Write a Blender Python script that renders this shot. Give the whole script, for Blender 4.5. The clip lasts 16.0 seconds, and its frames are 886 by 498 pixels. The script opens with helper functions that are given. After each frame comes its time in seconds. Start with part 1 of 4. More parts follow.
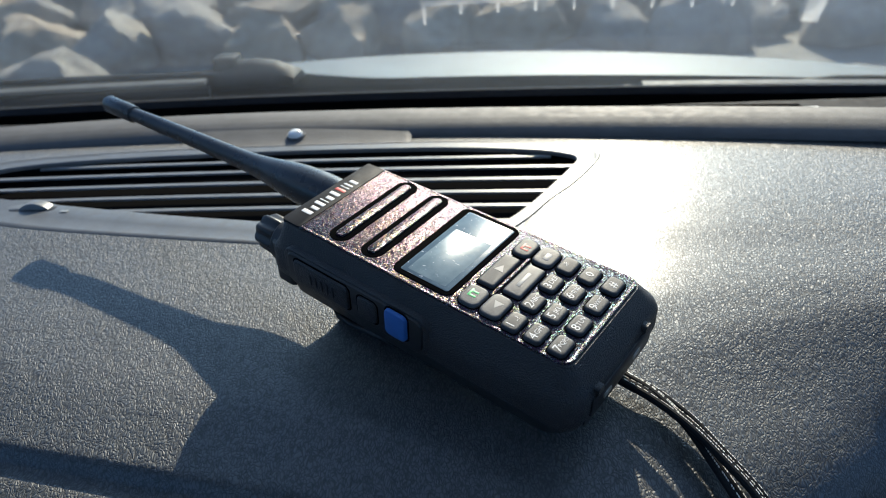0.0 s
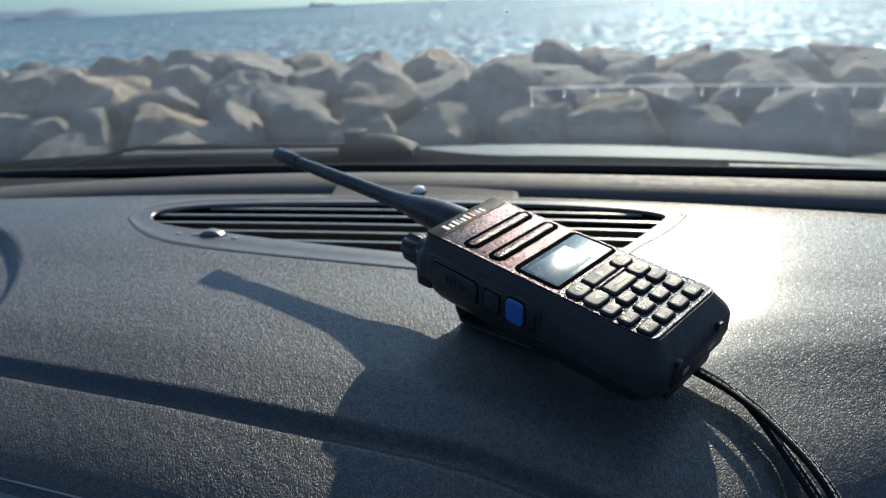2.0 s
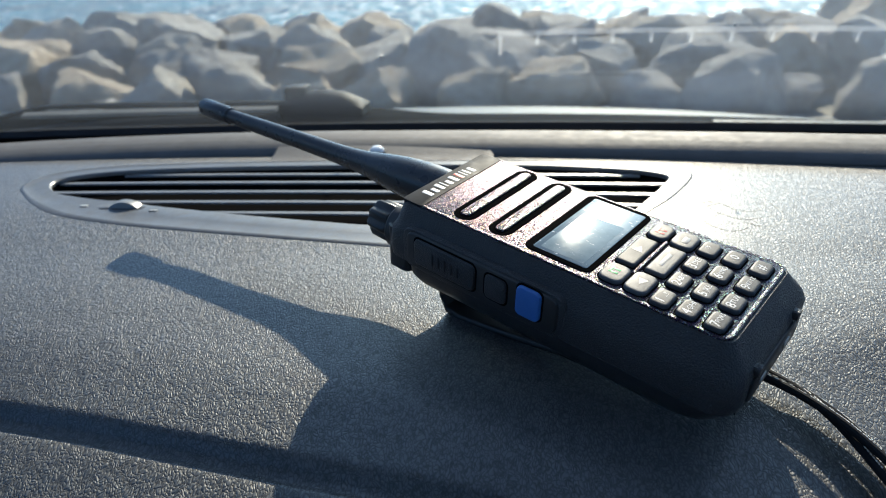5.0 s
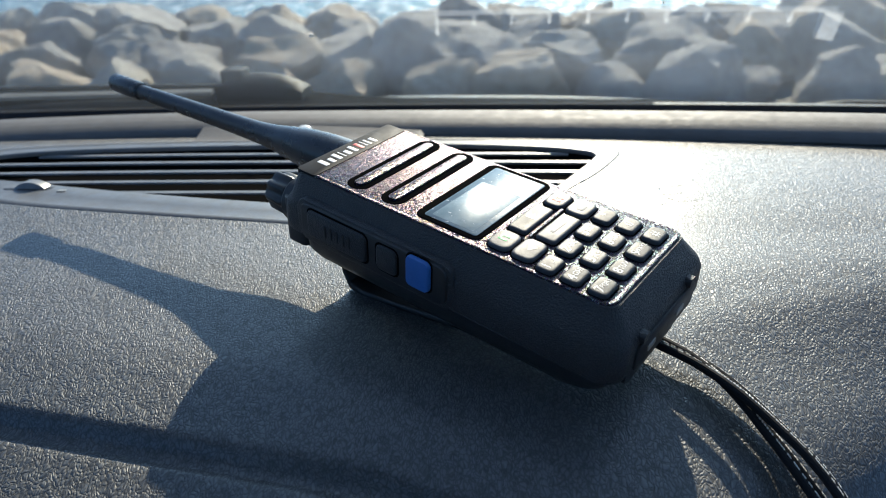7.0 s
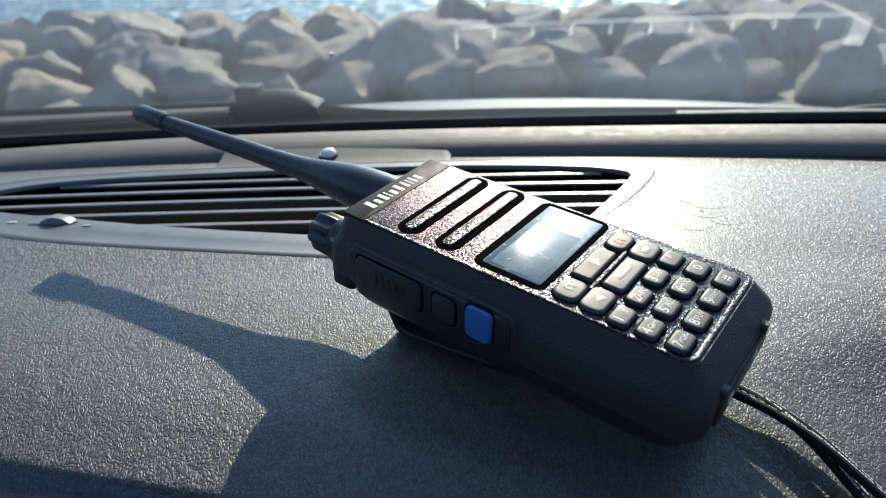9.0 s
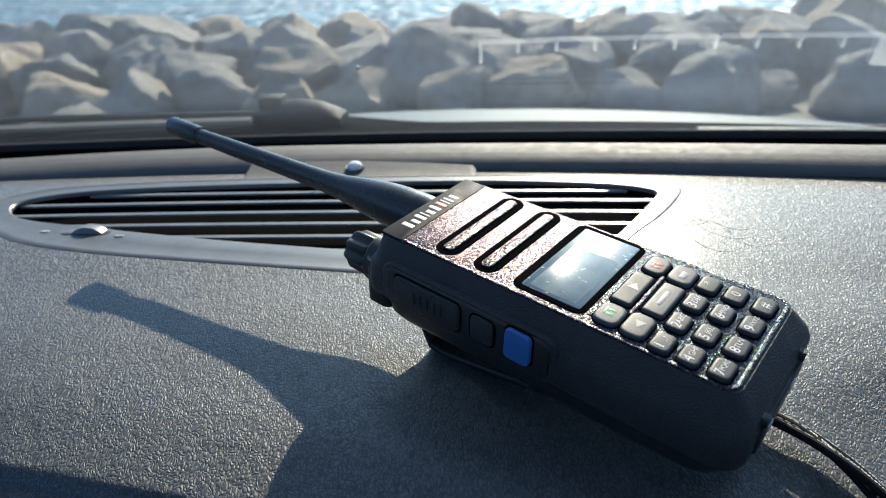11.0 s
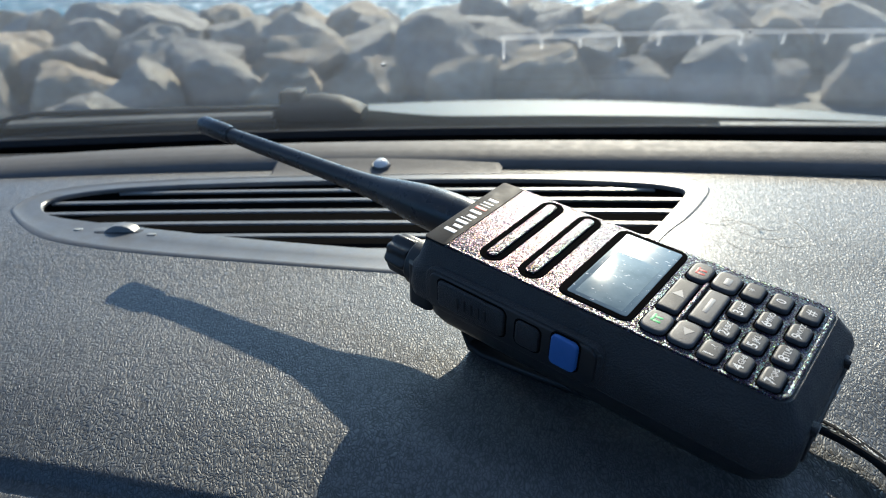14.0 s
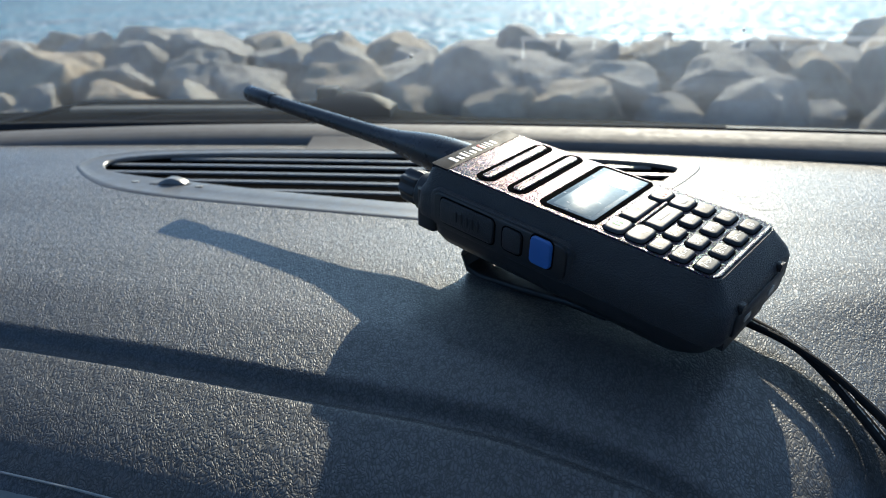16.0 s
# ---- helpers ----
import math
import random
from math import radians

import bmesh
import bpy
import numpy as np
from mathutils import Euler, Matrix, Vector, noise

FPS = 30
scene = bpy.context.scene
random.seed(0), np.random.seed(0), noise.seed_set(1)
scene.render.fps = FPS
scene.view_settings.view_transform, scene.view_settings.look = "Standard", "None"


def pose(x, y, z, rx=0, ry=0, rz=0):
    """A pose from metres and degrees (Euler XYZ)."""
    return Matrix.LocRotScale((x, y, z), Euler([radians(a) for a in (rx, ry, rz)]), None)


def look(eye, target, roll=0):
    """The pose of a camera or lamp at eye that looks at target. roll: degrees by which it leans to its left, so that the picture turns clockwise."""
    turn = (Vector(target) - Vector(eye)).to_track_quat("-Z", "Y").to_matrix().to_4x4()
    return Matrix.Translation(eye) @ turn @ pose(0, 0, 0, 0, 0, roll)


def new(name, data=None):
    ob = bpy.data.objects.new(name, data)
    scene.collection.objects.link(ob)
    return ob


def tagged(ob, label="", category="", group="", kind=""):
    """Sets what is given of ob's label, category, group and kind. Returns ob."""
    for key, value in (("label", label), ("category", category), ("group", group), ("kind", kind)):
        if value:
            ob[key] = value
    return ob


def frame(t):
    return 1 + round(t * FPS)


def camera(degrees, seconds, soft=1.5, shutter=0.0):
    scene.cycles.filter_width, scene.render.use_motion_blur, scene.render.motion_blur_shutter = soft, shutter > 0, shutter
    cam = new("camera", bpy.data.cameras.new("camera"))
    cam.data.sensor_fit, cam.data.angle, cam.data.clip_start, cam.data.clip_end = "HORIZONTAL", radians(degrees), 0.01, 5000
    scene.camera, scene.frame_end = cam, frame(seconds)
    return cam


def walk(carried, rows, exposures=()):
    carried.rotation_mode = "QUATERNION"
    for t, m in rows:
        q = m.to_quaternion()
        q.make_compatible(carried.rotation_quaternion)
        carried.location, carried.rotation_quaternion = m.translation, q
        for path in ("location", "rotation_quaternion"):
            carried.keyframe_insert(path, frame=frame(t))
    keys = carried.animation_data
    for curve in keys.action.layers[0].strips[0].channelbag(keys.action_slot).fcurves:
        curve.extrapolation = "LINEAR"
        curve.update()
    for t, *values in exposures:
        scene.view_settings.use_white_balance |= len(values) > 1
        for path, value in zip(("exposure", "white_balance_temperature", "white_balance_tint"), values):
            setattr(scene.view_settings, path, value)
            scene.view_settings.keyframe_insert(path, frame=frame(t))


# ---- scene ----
cam = camera(64.1, 16.0, soft=1.0)
cam.data.dof.use_dof = True
cam.data.dof.focus_distance = 0.222
cam.data.dof.aperture_fstop = 18.0
PATH = [
    (0, (0.074, 0.082, 0.262), (-0.095, 1.851, -0.657), -3.4),
    (0.5, (0.05, 0.068, 0.252), (-0.155, 1.897, -0.531), -2.3),
    (1, (0.05, 0.048, 0.252), (-0.23, 1.891, -0.472), -1.9),
    (1.5, (0.06, 0.026, 0.257), (-0.288, 1.874, -0.424), -2.2),
    (2, (0.068, 0.012, 0.258), (-0.332, 1.856, -0.406), -2.7),
    (2.5, (0.07, 0.007, 0.253), (-0.35, 1.855, -0.385), -2.7),
    (3, (0.072, 0.008, 0.253), (-0.338, 1.859, -0.382), -2.8),
    (3.5, (0.051, 0.055, 0.24), (-0.307, 1.911, -0.412), -2.7),
    (4, (0.031, 0.079, 0.243), (-0.258, 1.925, -0.468), -2.9),
    (6.5, (0.062, 0.068, 0.224), (-0.124, 1.905, -0.545), -1.3),
    (7, (0.063, 0.082, 0.226), (-0.088, 1.92, -0.548), -1.6),
    (7.5, (0.052, 0.11, 0.233), (-0.071, 1.944, -0.555), -2.5),
    (8, (0.051, 0.107, 0.235), (-0.069, 1.939, -0.559), -3.1),
    (8.5, (0.048, 0.1, 0.237), (-0.09, 1.933, -0.551), -3.3),
    (9, (0.047, 0.094, 0.236), (-0.112, 1.93, -0.541), -3.0),
    (11.5, (0.036, 0.092, 0.243), (-0.154, 1.934, -0.514), -2.3),
    (12, (0.034, 0.091, 0.245), (-0.164, 1.933, -0.51), -2.2),
    (12.5, (0.032, 0.094, 0.249), (-0.171, 1.932, -0.513), -2.3),
    (13, (0.023, 0.091, 0.251), (-0.181, 1.923, -0.524), -2.6),
    (13.5, (0.027, 0.093, 0.25), (-0.179, 1.92, -0.536), -2.6),
    (14, (0.028, 0.092, 0.247), (-0.177, 1.919, -0.54), -2.5),
    (14.5, (0.04, 0.081, 0.241), (-0.183, 1.907, -0.543), -2.6),
    (15, (0.046, 0.055, 0.244), (-0.218, 1.886, -0.516), -2.9),
    (15.5, (0.051, 0.043, 0.239), (-0.244, 1.888, -0.474), -2.3),
    (16, (0.043, 0.042, 0.226), (-0.247, 1.892, -0.475), -1.1),
]
walk(cam, [(t, look(eye, target, roll)) for t, eye, target, roll in PATH], exposures=[(0.0, 0.66, 7000, 4), (1.0, 0.58, 7000, 4), (2.0, 0.34, 7000, 4), (3.3, 0.3, 7000, 4), (4.2, 0.68, 7000, 4), (8.0, 0.78, 7000, 4), (12.0, 0.71, 7000, 4), (14.5, 0.72, 7000, 4), (15.5, 0.69, 7000, 4), (16.0, 0.74, 7000, 4)])


# ---- light ----
SUN_AZ, SUN_EL = 9.4, 32.7      # degrees to the right of straight ahead, and above the horizon
world = bpy.data.worlds.new("sky")
scene.world = world
world.use_nodes = True
wn = world.node_tree
sky = wn.nodes.new("ShaderNodeTexSky")
sky.sky_type = "NISHITA"
sky.sun_disc = False
sky.sun_elevation = radians(SUN_EL)
sky.sun_rotation = radians(SUN_AZ)
sky.air_density = 0.6
sky.dust_density = 1.8
sky.ozone_density = 4.0
tint = wn.nodes.new("ShaderNodeMix")      # sea haze: a cooler, whiter sky
tint.data_type, tint.blend_type = "RGBA", "MULTIPLY"
tint.inputs["Factor"].default_value = 1.0
tint.inputs[7].default_value = (0.61, 0.93, 1.19, 1)
wn.links.new(sky.outputs["Color"], tint.inputs[6])
wn.links.new(tint.outputs[2], wn.nodes["Background"].inputs["Color"])
wn.nodes["Background"].inputs["Strength"].default_value = 0.148

sun_data = bpy.data.lights.new("sun", "SUN")
sun_data.energy = 4.8
sun_data.angle = radians(0.5)
sun_data.color = (1.0, 0.915, 0.8)
sun_way = Vector((math.sin(radians(SUN_AZ)) * math.cos(radians(SUN_EL)), math.cos(radians(SUN_AZ)) * math.cos(radians(SUN_EL)), math.sin(radians(SUN_EL))))
sun = new("sun", sun_data)
sun.matrix_world = look(sun_way * 50, (0, 0, 0))


# ---- materials ----
def mat(name, color, rough=0.5, metal=0.0, spec=0.5):
    m = bpy.data.materials.new(name)
    m.use_nodes = True
    b = m.node_tree.nodes["Principled BSDF"]
    b.inputs["Base Color"].default_value = (*color, 1)
    b.inputs["Roughness"].default_value = rough
    b.inputs["Metallic"].default_value = metal
    b.inputs["Specular IOR Level"].default_value = spec
    return m


def node(m, kind, **inputs):
    n = m.node_tree.nodes.new(kind)
    for k, v in inputs.items():
        n.inputs[k.replace("_", " ")].default_value = v
    return n


def coords(m, scale=(1, 1, 1)):
    tc = node(m, "ShaderNodeTexCoord")
    mp = node(m, "ShaderNodeMapping")
    mp.inputs["Scale"].default_value = scale
    m.node_tree.links.new(tc.outputs["Object"], mp.inputs["Vector"])
    return mp.outputs["Vector"]


def noise_tex(m, vec, scale, detail=3.0, rough=0.55):
    n = node(m, "ShaderNodeTexNoise", Scale=scale, Detail=detail, Roughness=rough)
    m.node_tree.links.new(vec, n.inputs["Vector"])
    return n.outputs["Fac"]


def ramp(m, fac, stops):
    r = node(m, "ShaderNodeValToRGB")
    els = r.color_ramp.elements
    while len(els) < len(stops):
        els.new(0.5)
    for e, (p, c) in zip(els, stops):
        e.position, e.color = p, (*c, 1) if len(c) == 3 else c
    m.node_tree.links.new(fac, r.inputs["Fac"])
    return r.outputs["Color"]


def grey(v):
    return (v, v, v)


def bump(m, height, distance, strength=1.0, after=None):
    b = node(m, "ShaderNodeBump", Strength=strength, Distance=distance)
    m.node_tree.links.new(height, b.inputs["Height"])
    if after is not None:
        m.node_tree.links.new(after, b.inputs["Normal"])
    return b.outputs["Normal"]


def plug(m, out, name):
    m.node_tree.links.new(out, m.node_tree.nodes["Principled BSDF"].inputs[name])


def math_node(m, op, a, b):
    n = m.node_tree.nodes.new("ShaderNodeMath")
    n.operation = op
    for i, v in enumerate((a, b)):
        if isinstance(v, (int, float)):
            n.inputs[i].default_value = v
        else:
            m.node_tree.links.new(v, n.inputs[i])
    return n.outputs[0]


def leather(name, dark, light, rough, cell, depth):
    """Grained soft-touch skin: plump cells between thin creases, long wrinkles, dusty patches."""
    m = mat(name, light, rough)
    v = coords(m)
    long = coords(m, (1.25, 0.66, 1))
    warp = node(m, "ShaderNodeTexNoise", Scale=cell * 0.3, Detail=2.0)
    m.node_tree.links.new(long, warp.inputs["Vector"])
    mix = node(m, "ShaderNodeMix")
    mix.data_type = "VECTOR"
    mix.inputs["Factor"].default_value = 0.0045
    m.node_tree.links.new(long, mix.inputs[4])
    m.node_tree.links.new(warp.outputs["Color"], mix.inputs[5])
    vo = node(m, "ShaderNodeTexVoronoi", Scale=cell, Randomness=1.0)
    vo.feature = "DISTANCE_TO_EDGE"
    m.node_tree.links.new(mix.outputs[1], vo.inputs["Vector"])
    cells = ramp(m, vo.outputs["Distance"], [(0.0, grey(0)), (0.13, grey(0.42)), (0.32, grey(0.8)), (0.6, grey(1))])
    fine = noise_tex(m, v, cell * 3.0, 2.0)
    wrinkle = noise_tex(m, coords(m, (1.3, 0.8, 1)), cell * 0.36, 2.0)
    h = math_node(m, "ADD", math_node(m, "MULTIPLY", cells, 0.8), math_node(m, "MULTIPLY", wrinkle, 1.7))
    h = math_node(m, "ADD", h, math_node(m, "MULTIPLY", fine, 0.12))
    worn = ramp(m, noise_tex(m, v, 9.0, 2.0), [(0.35, grey(0.7)), (0.65, grey(1.0))])
    plug(m, bump(m, math_node(m, "MULTIPLY", h, worn), depth), "Normal")
    patch = noise_tex(m, v, 14.0, 4.0)
    grain = node(m, "ShaderNodeMix")      # crease shade and paler cell tops, put into the base colour
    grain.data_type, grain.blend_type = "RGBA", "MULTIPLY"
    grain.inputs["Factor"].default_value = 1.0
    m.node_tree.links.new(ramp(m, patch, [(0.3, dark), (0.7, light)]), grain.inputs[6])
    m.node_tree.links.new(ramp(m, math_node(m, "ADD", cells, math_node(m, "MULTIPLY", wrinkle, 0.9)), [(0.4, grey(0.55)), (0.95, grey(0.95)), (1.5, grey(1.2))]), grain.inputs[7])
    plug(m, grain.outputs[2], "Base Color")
    # the rubbed cell tops shine a little more than the creases
    plug(m, ramp(m, cells, [(0.0, grey(rough + 0.15)), (0.6, grey(rough))]), "Roughness")
    plug(m, ramp(m, cells, [(0.0, grey(0.2)), (0.6, grey(0.7))]), "Coat Weight")
    m.node_tree.nodes["Principled BSDF"].inputs["Coat Roughness"].default_value = 0.23
    return m


def plastic(name, color, rough=0.5, grain=0.0, grain_scale=2000.0, spec=0.5):
    m = mat(name, color, rough, spec=spec)
    v = coords(m)
    big = noise_tex(m, v, 60.0, 4.0)
    plug(m, ramp(m, big, [(0.3, tuple(c * 0.85 for c in color)), (0.7, tuple(min(1, c * 1.12) for c in color))]), "Base Color")
    plug(m, ramp(m, noise_tex(m, v, 180.0, 3.0), [(0.3, grey(max(0.02, rough - 0.06))), (0.7, grey(rough + 0.06))]), "Roughness")
    if grain:
        plug(m, bump(m, noise_tex(m, v, grain_scale, 2.0), grain), "Normal")
    return m


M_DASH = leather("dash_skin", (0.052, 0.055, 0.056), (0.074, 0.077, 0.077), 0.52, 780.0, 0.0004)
M_ROLL = plastic("roll_skin", (0.092, 0.089, 0.088), 0.68, 0.00015, 900.0)
M_SHELF = plastic("shelf_plastic", (0.014, 0.014, 0.016), 0.8, spec=0.15)
M_BEZEL = plastic("vent_plastic", (0.1, 0.104, 0.108), 0.42, 0.00004, 1500.0)
M_SLAT = plastic("slat_plastic", (0.16, 0.165, 0.17), 0.4)
M_BLACK = plastic("black_plastic", (0.012, 0.012, 0.013), 0.5)
M_WIPER = plastic("wiper_black", (0.012, 0.013, 0.015), 0.6, spec=0.12)
M_CAVITY = mat("duct_black", (0.006, 0.006, 0.006), 0.9, spec=0.0)
M_LOWER = plastic("lower_panel", (0.19, 0.21, 0.2), 0.5, 0.0001, 1200.0)
M_BEAD = plastic("bead_grey", (0.3, 0.31, 0.3), 0.45)
M_RUBBER = plastic("gasket_rubber", (0.014, 0.014, 0.016), 0.65)
# wiper strips: sunlit look set by colour, darker on the right, paler left
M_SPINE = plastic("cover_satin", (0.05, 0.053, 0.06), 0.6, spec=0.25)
M_COVER = plastic("cover_lit", (0.2, 0.195, 0.18), 0.7, spec=0.2)
M_STRIP = plastic("satin_black", (0.02, 0.021, 0.024), 0.62, 0.00003, 3000.0, spec=0.1)
M_COWL = plastic("cowl_plastic", (0.005, 0.006, 0.007), 0.85, spec=0.01)
M_RADIO = plastic("radio_shell", (0.028, 0.028, 0.03), 0.42, 0.0005, 2000.0, spec=0.5)
M_RADIO_SMOOTH = plastic("radio_smooth", (0.022, 0.022, 0.023), 0.4, 0.00006, 2600.0)
M_ANT = plastic("antenna_rubber", (0.022, 0.024, 0.028), 0.3, 0.00003, 1200.0)
M_BLUE = plastic("blue_rubber", (0.03, 0.15, 0.45), 0.5)
M_KEY = plastic("key_rubber", (0.042, 0.046, 0.053), 0.5, 0.00006, 2500.0, spec=0.28)
M_KEY_LIGHT = plastic("key_grey", (0.075, 0.078, 0.085), 0.5, 0.00006, 2500.0, spec=0.28)
M_PRINT = mat("print_white", (0.75, 0.75, 0.75), 0.5)
M_PRINT_DIM = mat("print_grey", (0.6, 0.61, 0.62), 0.5)
M_PRINT_FAINT = mat("print_faint", (0.26, 0.26, 0.26), 0.5)
M_RED = mat("print_red", (0.6, 0.05, 0.04), 0.5)
M_GREEN = mat("print_green", (0.03, 0.5, 0.14), 0.5)
M_LIP = mat("lip_plastic", (0.82, 0.82, 0.8), 0.35)
M_METAL = mat("contact_metal", (0.5, 0.49, 0.46), 0.4, 0.8)
M_SENSOR = mat("sensor_dome", (0.75, 0.76, 0.76), 0.12)
M_CABIN = plastic("headliner", (0.17, 0.17, 0.172), 0.9)
M_SHIP = mat("ship_grey", (0.12, 0.14, 0.16), 0.7)

# glitter-lacquered front of the radio
M_GLITTER = mat("glitter_panel", (0.2, 0.19, 0.19), 0.34, 0.8)
gv = coords(M_GLITTER)
gvo = node(M_GLITTER, "ShaderNodeTexVoronoi", Scale=4600.0)
M_GLITTER.node_tree.links.new(gv, gvo.inputs["Vector"])
hue = M_GLITTER.node_tree.nodes.new("ShaderNodeVectorMath")
hue.operation = "MULTIPLY_ADD"
hue.inputs[1].default_value, hue.inputs[2].default_value = (1.9, 1.6, 1.9), (0.15, 0.12, 0.16)
M_GLITTER.node_tree.links.new(gvo.outputs["Color"], hue.inputs[0])
sparkle = M_GLITTER.node_tree.nodes.new("ShaderNodeVectorMath")
sparkle.operation = "MULTIPLY"
M_GLITTER.node_tree.links.new(hue.outputs[0], sparkle.inputs[0])
M_GLITTER.node_tree.links.new(ramp(M_GLITTER, math_node(M_GLITTER, "MULTIPLY", gvo.outputs["Color"], 1.0), [(0.0, (0.006, 0.006, 0.008)), (0.4, (0.02, 0.014, 0.021)), (0.7, (0.055, 0.042, 0.055)), (1.0, (0.2, 0.185, 0.2))]), sparkle.inputs[1])
plug(M_GLITTER, sparkle.outputs[0], "Base Color")
flake = M_GLITTER.node_tree.nodes.new("ShaderNodeVectorMath")
flake.operation = "MULTIPLY_ADD"
flake.inputs[1].default_value, flake.inputs[2].default_value = (0.6, 0.6, 0.6), (-0.3, -0.3, -0.3)
M_GLITTER.node_tree.links.new(gvo.outputs["Color"], flake.inputs[0])
geo = M_GLITTER.node_tree.nodes.new("ShaderNodeNewGeometry")
tilted = M_GLITTER.node_tree.nodes.new("ShaderNodeVectorMath")
tilted.operation = "ADD"
M_GLITTER.node_tree.links.new(geo.outputs["Normal"], tilted.inputs[0])
M_GLITTER.node_tree.links.new(flake.outputs[0], tilted.inputs[1])
unit = M_GLITTER.node_tree.nodes.new("ShaderNodeVectorMath")
unit.operation = "NORMALIZE"
M_GLITTER.node_tree.links.new(tilted.outputs[0], unit.inputs[0])
plug(M_GLITTER, unit.outputs[0], "Normal")

# display: grey liquid-crystal glass with fine scratches
M_LCD = mat("display_glass", (0.12, 0.18, 0.22), 0.22, spec=0.32)
lv = coords(M_LCD)
plug(M_LCD, ramp(M_LCD, noise_tex(M_LCD, lv, 90.0, 3.0), [(0.35, (0.1, 0.15, 0.19)), (0.65, (0.15, 0.21, 0.25))]), "Base Color")
plug(M_LCD, ramp(M_LCD, noise_tex(M_LCD, coords(M_LCD, (1, 5, 1)), 700.0, 4.0), [(0.4, grey(0.19)), (0.75, grey(0.3))]), "Roughness")

M_LCD_PALE = mat("display_window", (0.19, 0.25, 0.29), 0.22, spec=0.32)
plug(M_LCD_PALE, ramp(M_LCD_PALE, noise_tex(M_LCD_PALE, coords(M_LCD_PALE), 110.0, 4.0), [(0.35, (0.15, 0.21, 0.24)), (0.65, (0.23, 0.3, 0.33))]), "Base Color")
plug(M_LCD_PALE, ramp(M_LCD_PALE, noise_tex(M_LCD_PALE, coords(M_LCD_PALE, (1, 5, 1)), 700.0, 4.0), [(0.4, grey(0.19)), (0.75, grey(0.3))]), "Roughness")


def scuffed(m):
    """Dust specks and fine hairline scratches, pale on the glass."""
    spots = ramp(m, noise_tex(m, coords(m, (1, 2.2, 1)), 520.0, 2.0), [(0.67, grey(0.0)), (0.71, grey(0.8))])
    lines = ramp(m, noise_tex(m, coords(m, (1, 0.09, 1)), 2600.0, 2.0), [(0.7, grey(0.0)), (0.74, grey(0.4))])
    mask = math_node(m, "MAXIMUM", spots, math_node(m, "MULTIPLY", lines, ramp(m, noise_tex(m, coords(m), 130.0, 2.0), [(0.5, grey(0.0)), (0.6, grey(1.0))])))
    mixed = node(m, "ShaderNodeMix")
    mixed.data_type = "RGBA"
    mixed.inputs[7].default_value = (0.8, 0.82, 0.82, 1)
    m.node_tree.links.new(mask, mixed.inputs["Factor"])
    m.node_tree.links.new(m.node_tree.nodes["Principled BSDF"].inputs["Base Color"].links[0].from_socket, mixed.inputs[6])
    plug(m, mixed.outputs[2], "Base Color")


scuffed(M_LCD)
scuffed(M_LCD_PALE)

# braided cord
M_CORD = plastic("cord_braid", (0.012, 0.012, 0.013), 0.75, spec=0.2)
M_FLECK = plastic("cord_fleck", (0.8, 0.78, 0.72), 0.4)

# windscreen: clear pane that mirrors more at a grazing view
M_GLASS = bpy.data.materials.new("windscreen_glass")
M_GLASS.use_nodes = True
gt = M_GLASS.node_tree
gt.nodes.remove(gt.nodes["Principled BSDF"])
lw = gt.nodes.new("ShaderNodeLayerWeight")
lw.inputs["Blend"].default_value = 0.5
p5 = math_node(M_GLASS, "POWER", lw.outputs["Facing"], 5.0)
fr = math_node(M_GLASS, "ADD", math_node(M_GLASS, "MULTIPLY", p5, 0.8), 0.2)
tr = gt.nodes.new("ShaderNodeBsdfTransparent")
tr.inputs["Color"].default_value = (0.93, 0.96, 0.95, 1)
gl = gt.nodes.new("ShaderNodeBsdfGlossy")
gl.inputs["Roughness"].default_value = 0.0
mx = gt.nodes.new("ShaderNodeMixShader")
gt.links.new(fr, mx.inputs[0])
gt.links.new(tr.outputs[0], mx.inputs[1])
gt.links.new(gl.outputs[0], mx.inputs[2])
# dust film with random smears; its ramps across and upward carry painted haze
dust = gt.nodes.new("ShaderNodeBsdfTranslucent")
dust.inputs["Color"].default_value = (0.72, 0.82, 0.94, 1)
film = gt.nodes.new("ShaderNodeMixShader")
smear = ramp(M_GLASS, noise_tex(M_GLASS, coords(M_GLASS, (1, 3, 1)), 7.0, 4.0), [(0.3, grey(0.011)), (0.75, grey(0.024))])
across = gt.nodes.new("ShaderNodeSeparateXYZ")      # haze towards the sun, put in as more film to the right
gt.links.new(coords(M_GLASS), across.inputs[0])
sun_veil = ramp(M_GLASS, math_node(M_GLASS, "ADD", across.outputs[0], 0.5), [(0.36, grey(0.6)), (0.5, grey(0.9)), (0.64, grey(1.1))])
foot = ramp(M_GLASS, math_node(M_GLASS, "MULTIPLY", across.outputs[2], 4.0), [(0.5, grey(0.38)), (0.63, grey(1.0))])      # haze thinned low down so the scuttle behind stays dark
smear = math_node(M_GLASS, "MULTIPLY", smear, math_node(M_GLASS, "MULTIPLY", math_node(M_GLASS, "MULTIPLY", sun_veil, foot), 3.4))
gt.links.new(smear, film.inputs[0])
gt.links.new(mx.outputs[0], film.inputs[1])
gt.links.new(dust.outputs[0], film.inputs[2])
gt.links.new(film.outputs[0], gt.nodes["Material Output"].inputs["Surface"])

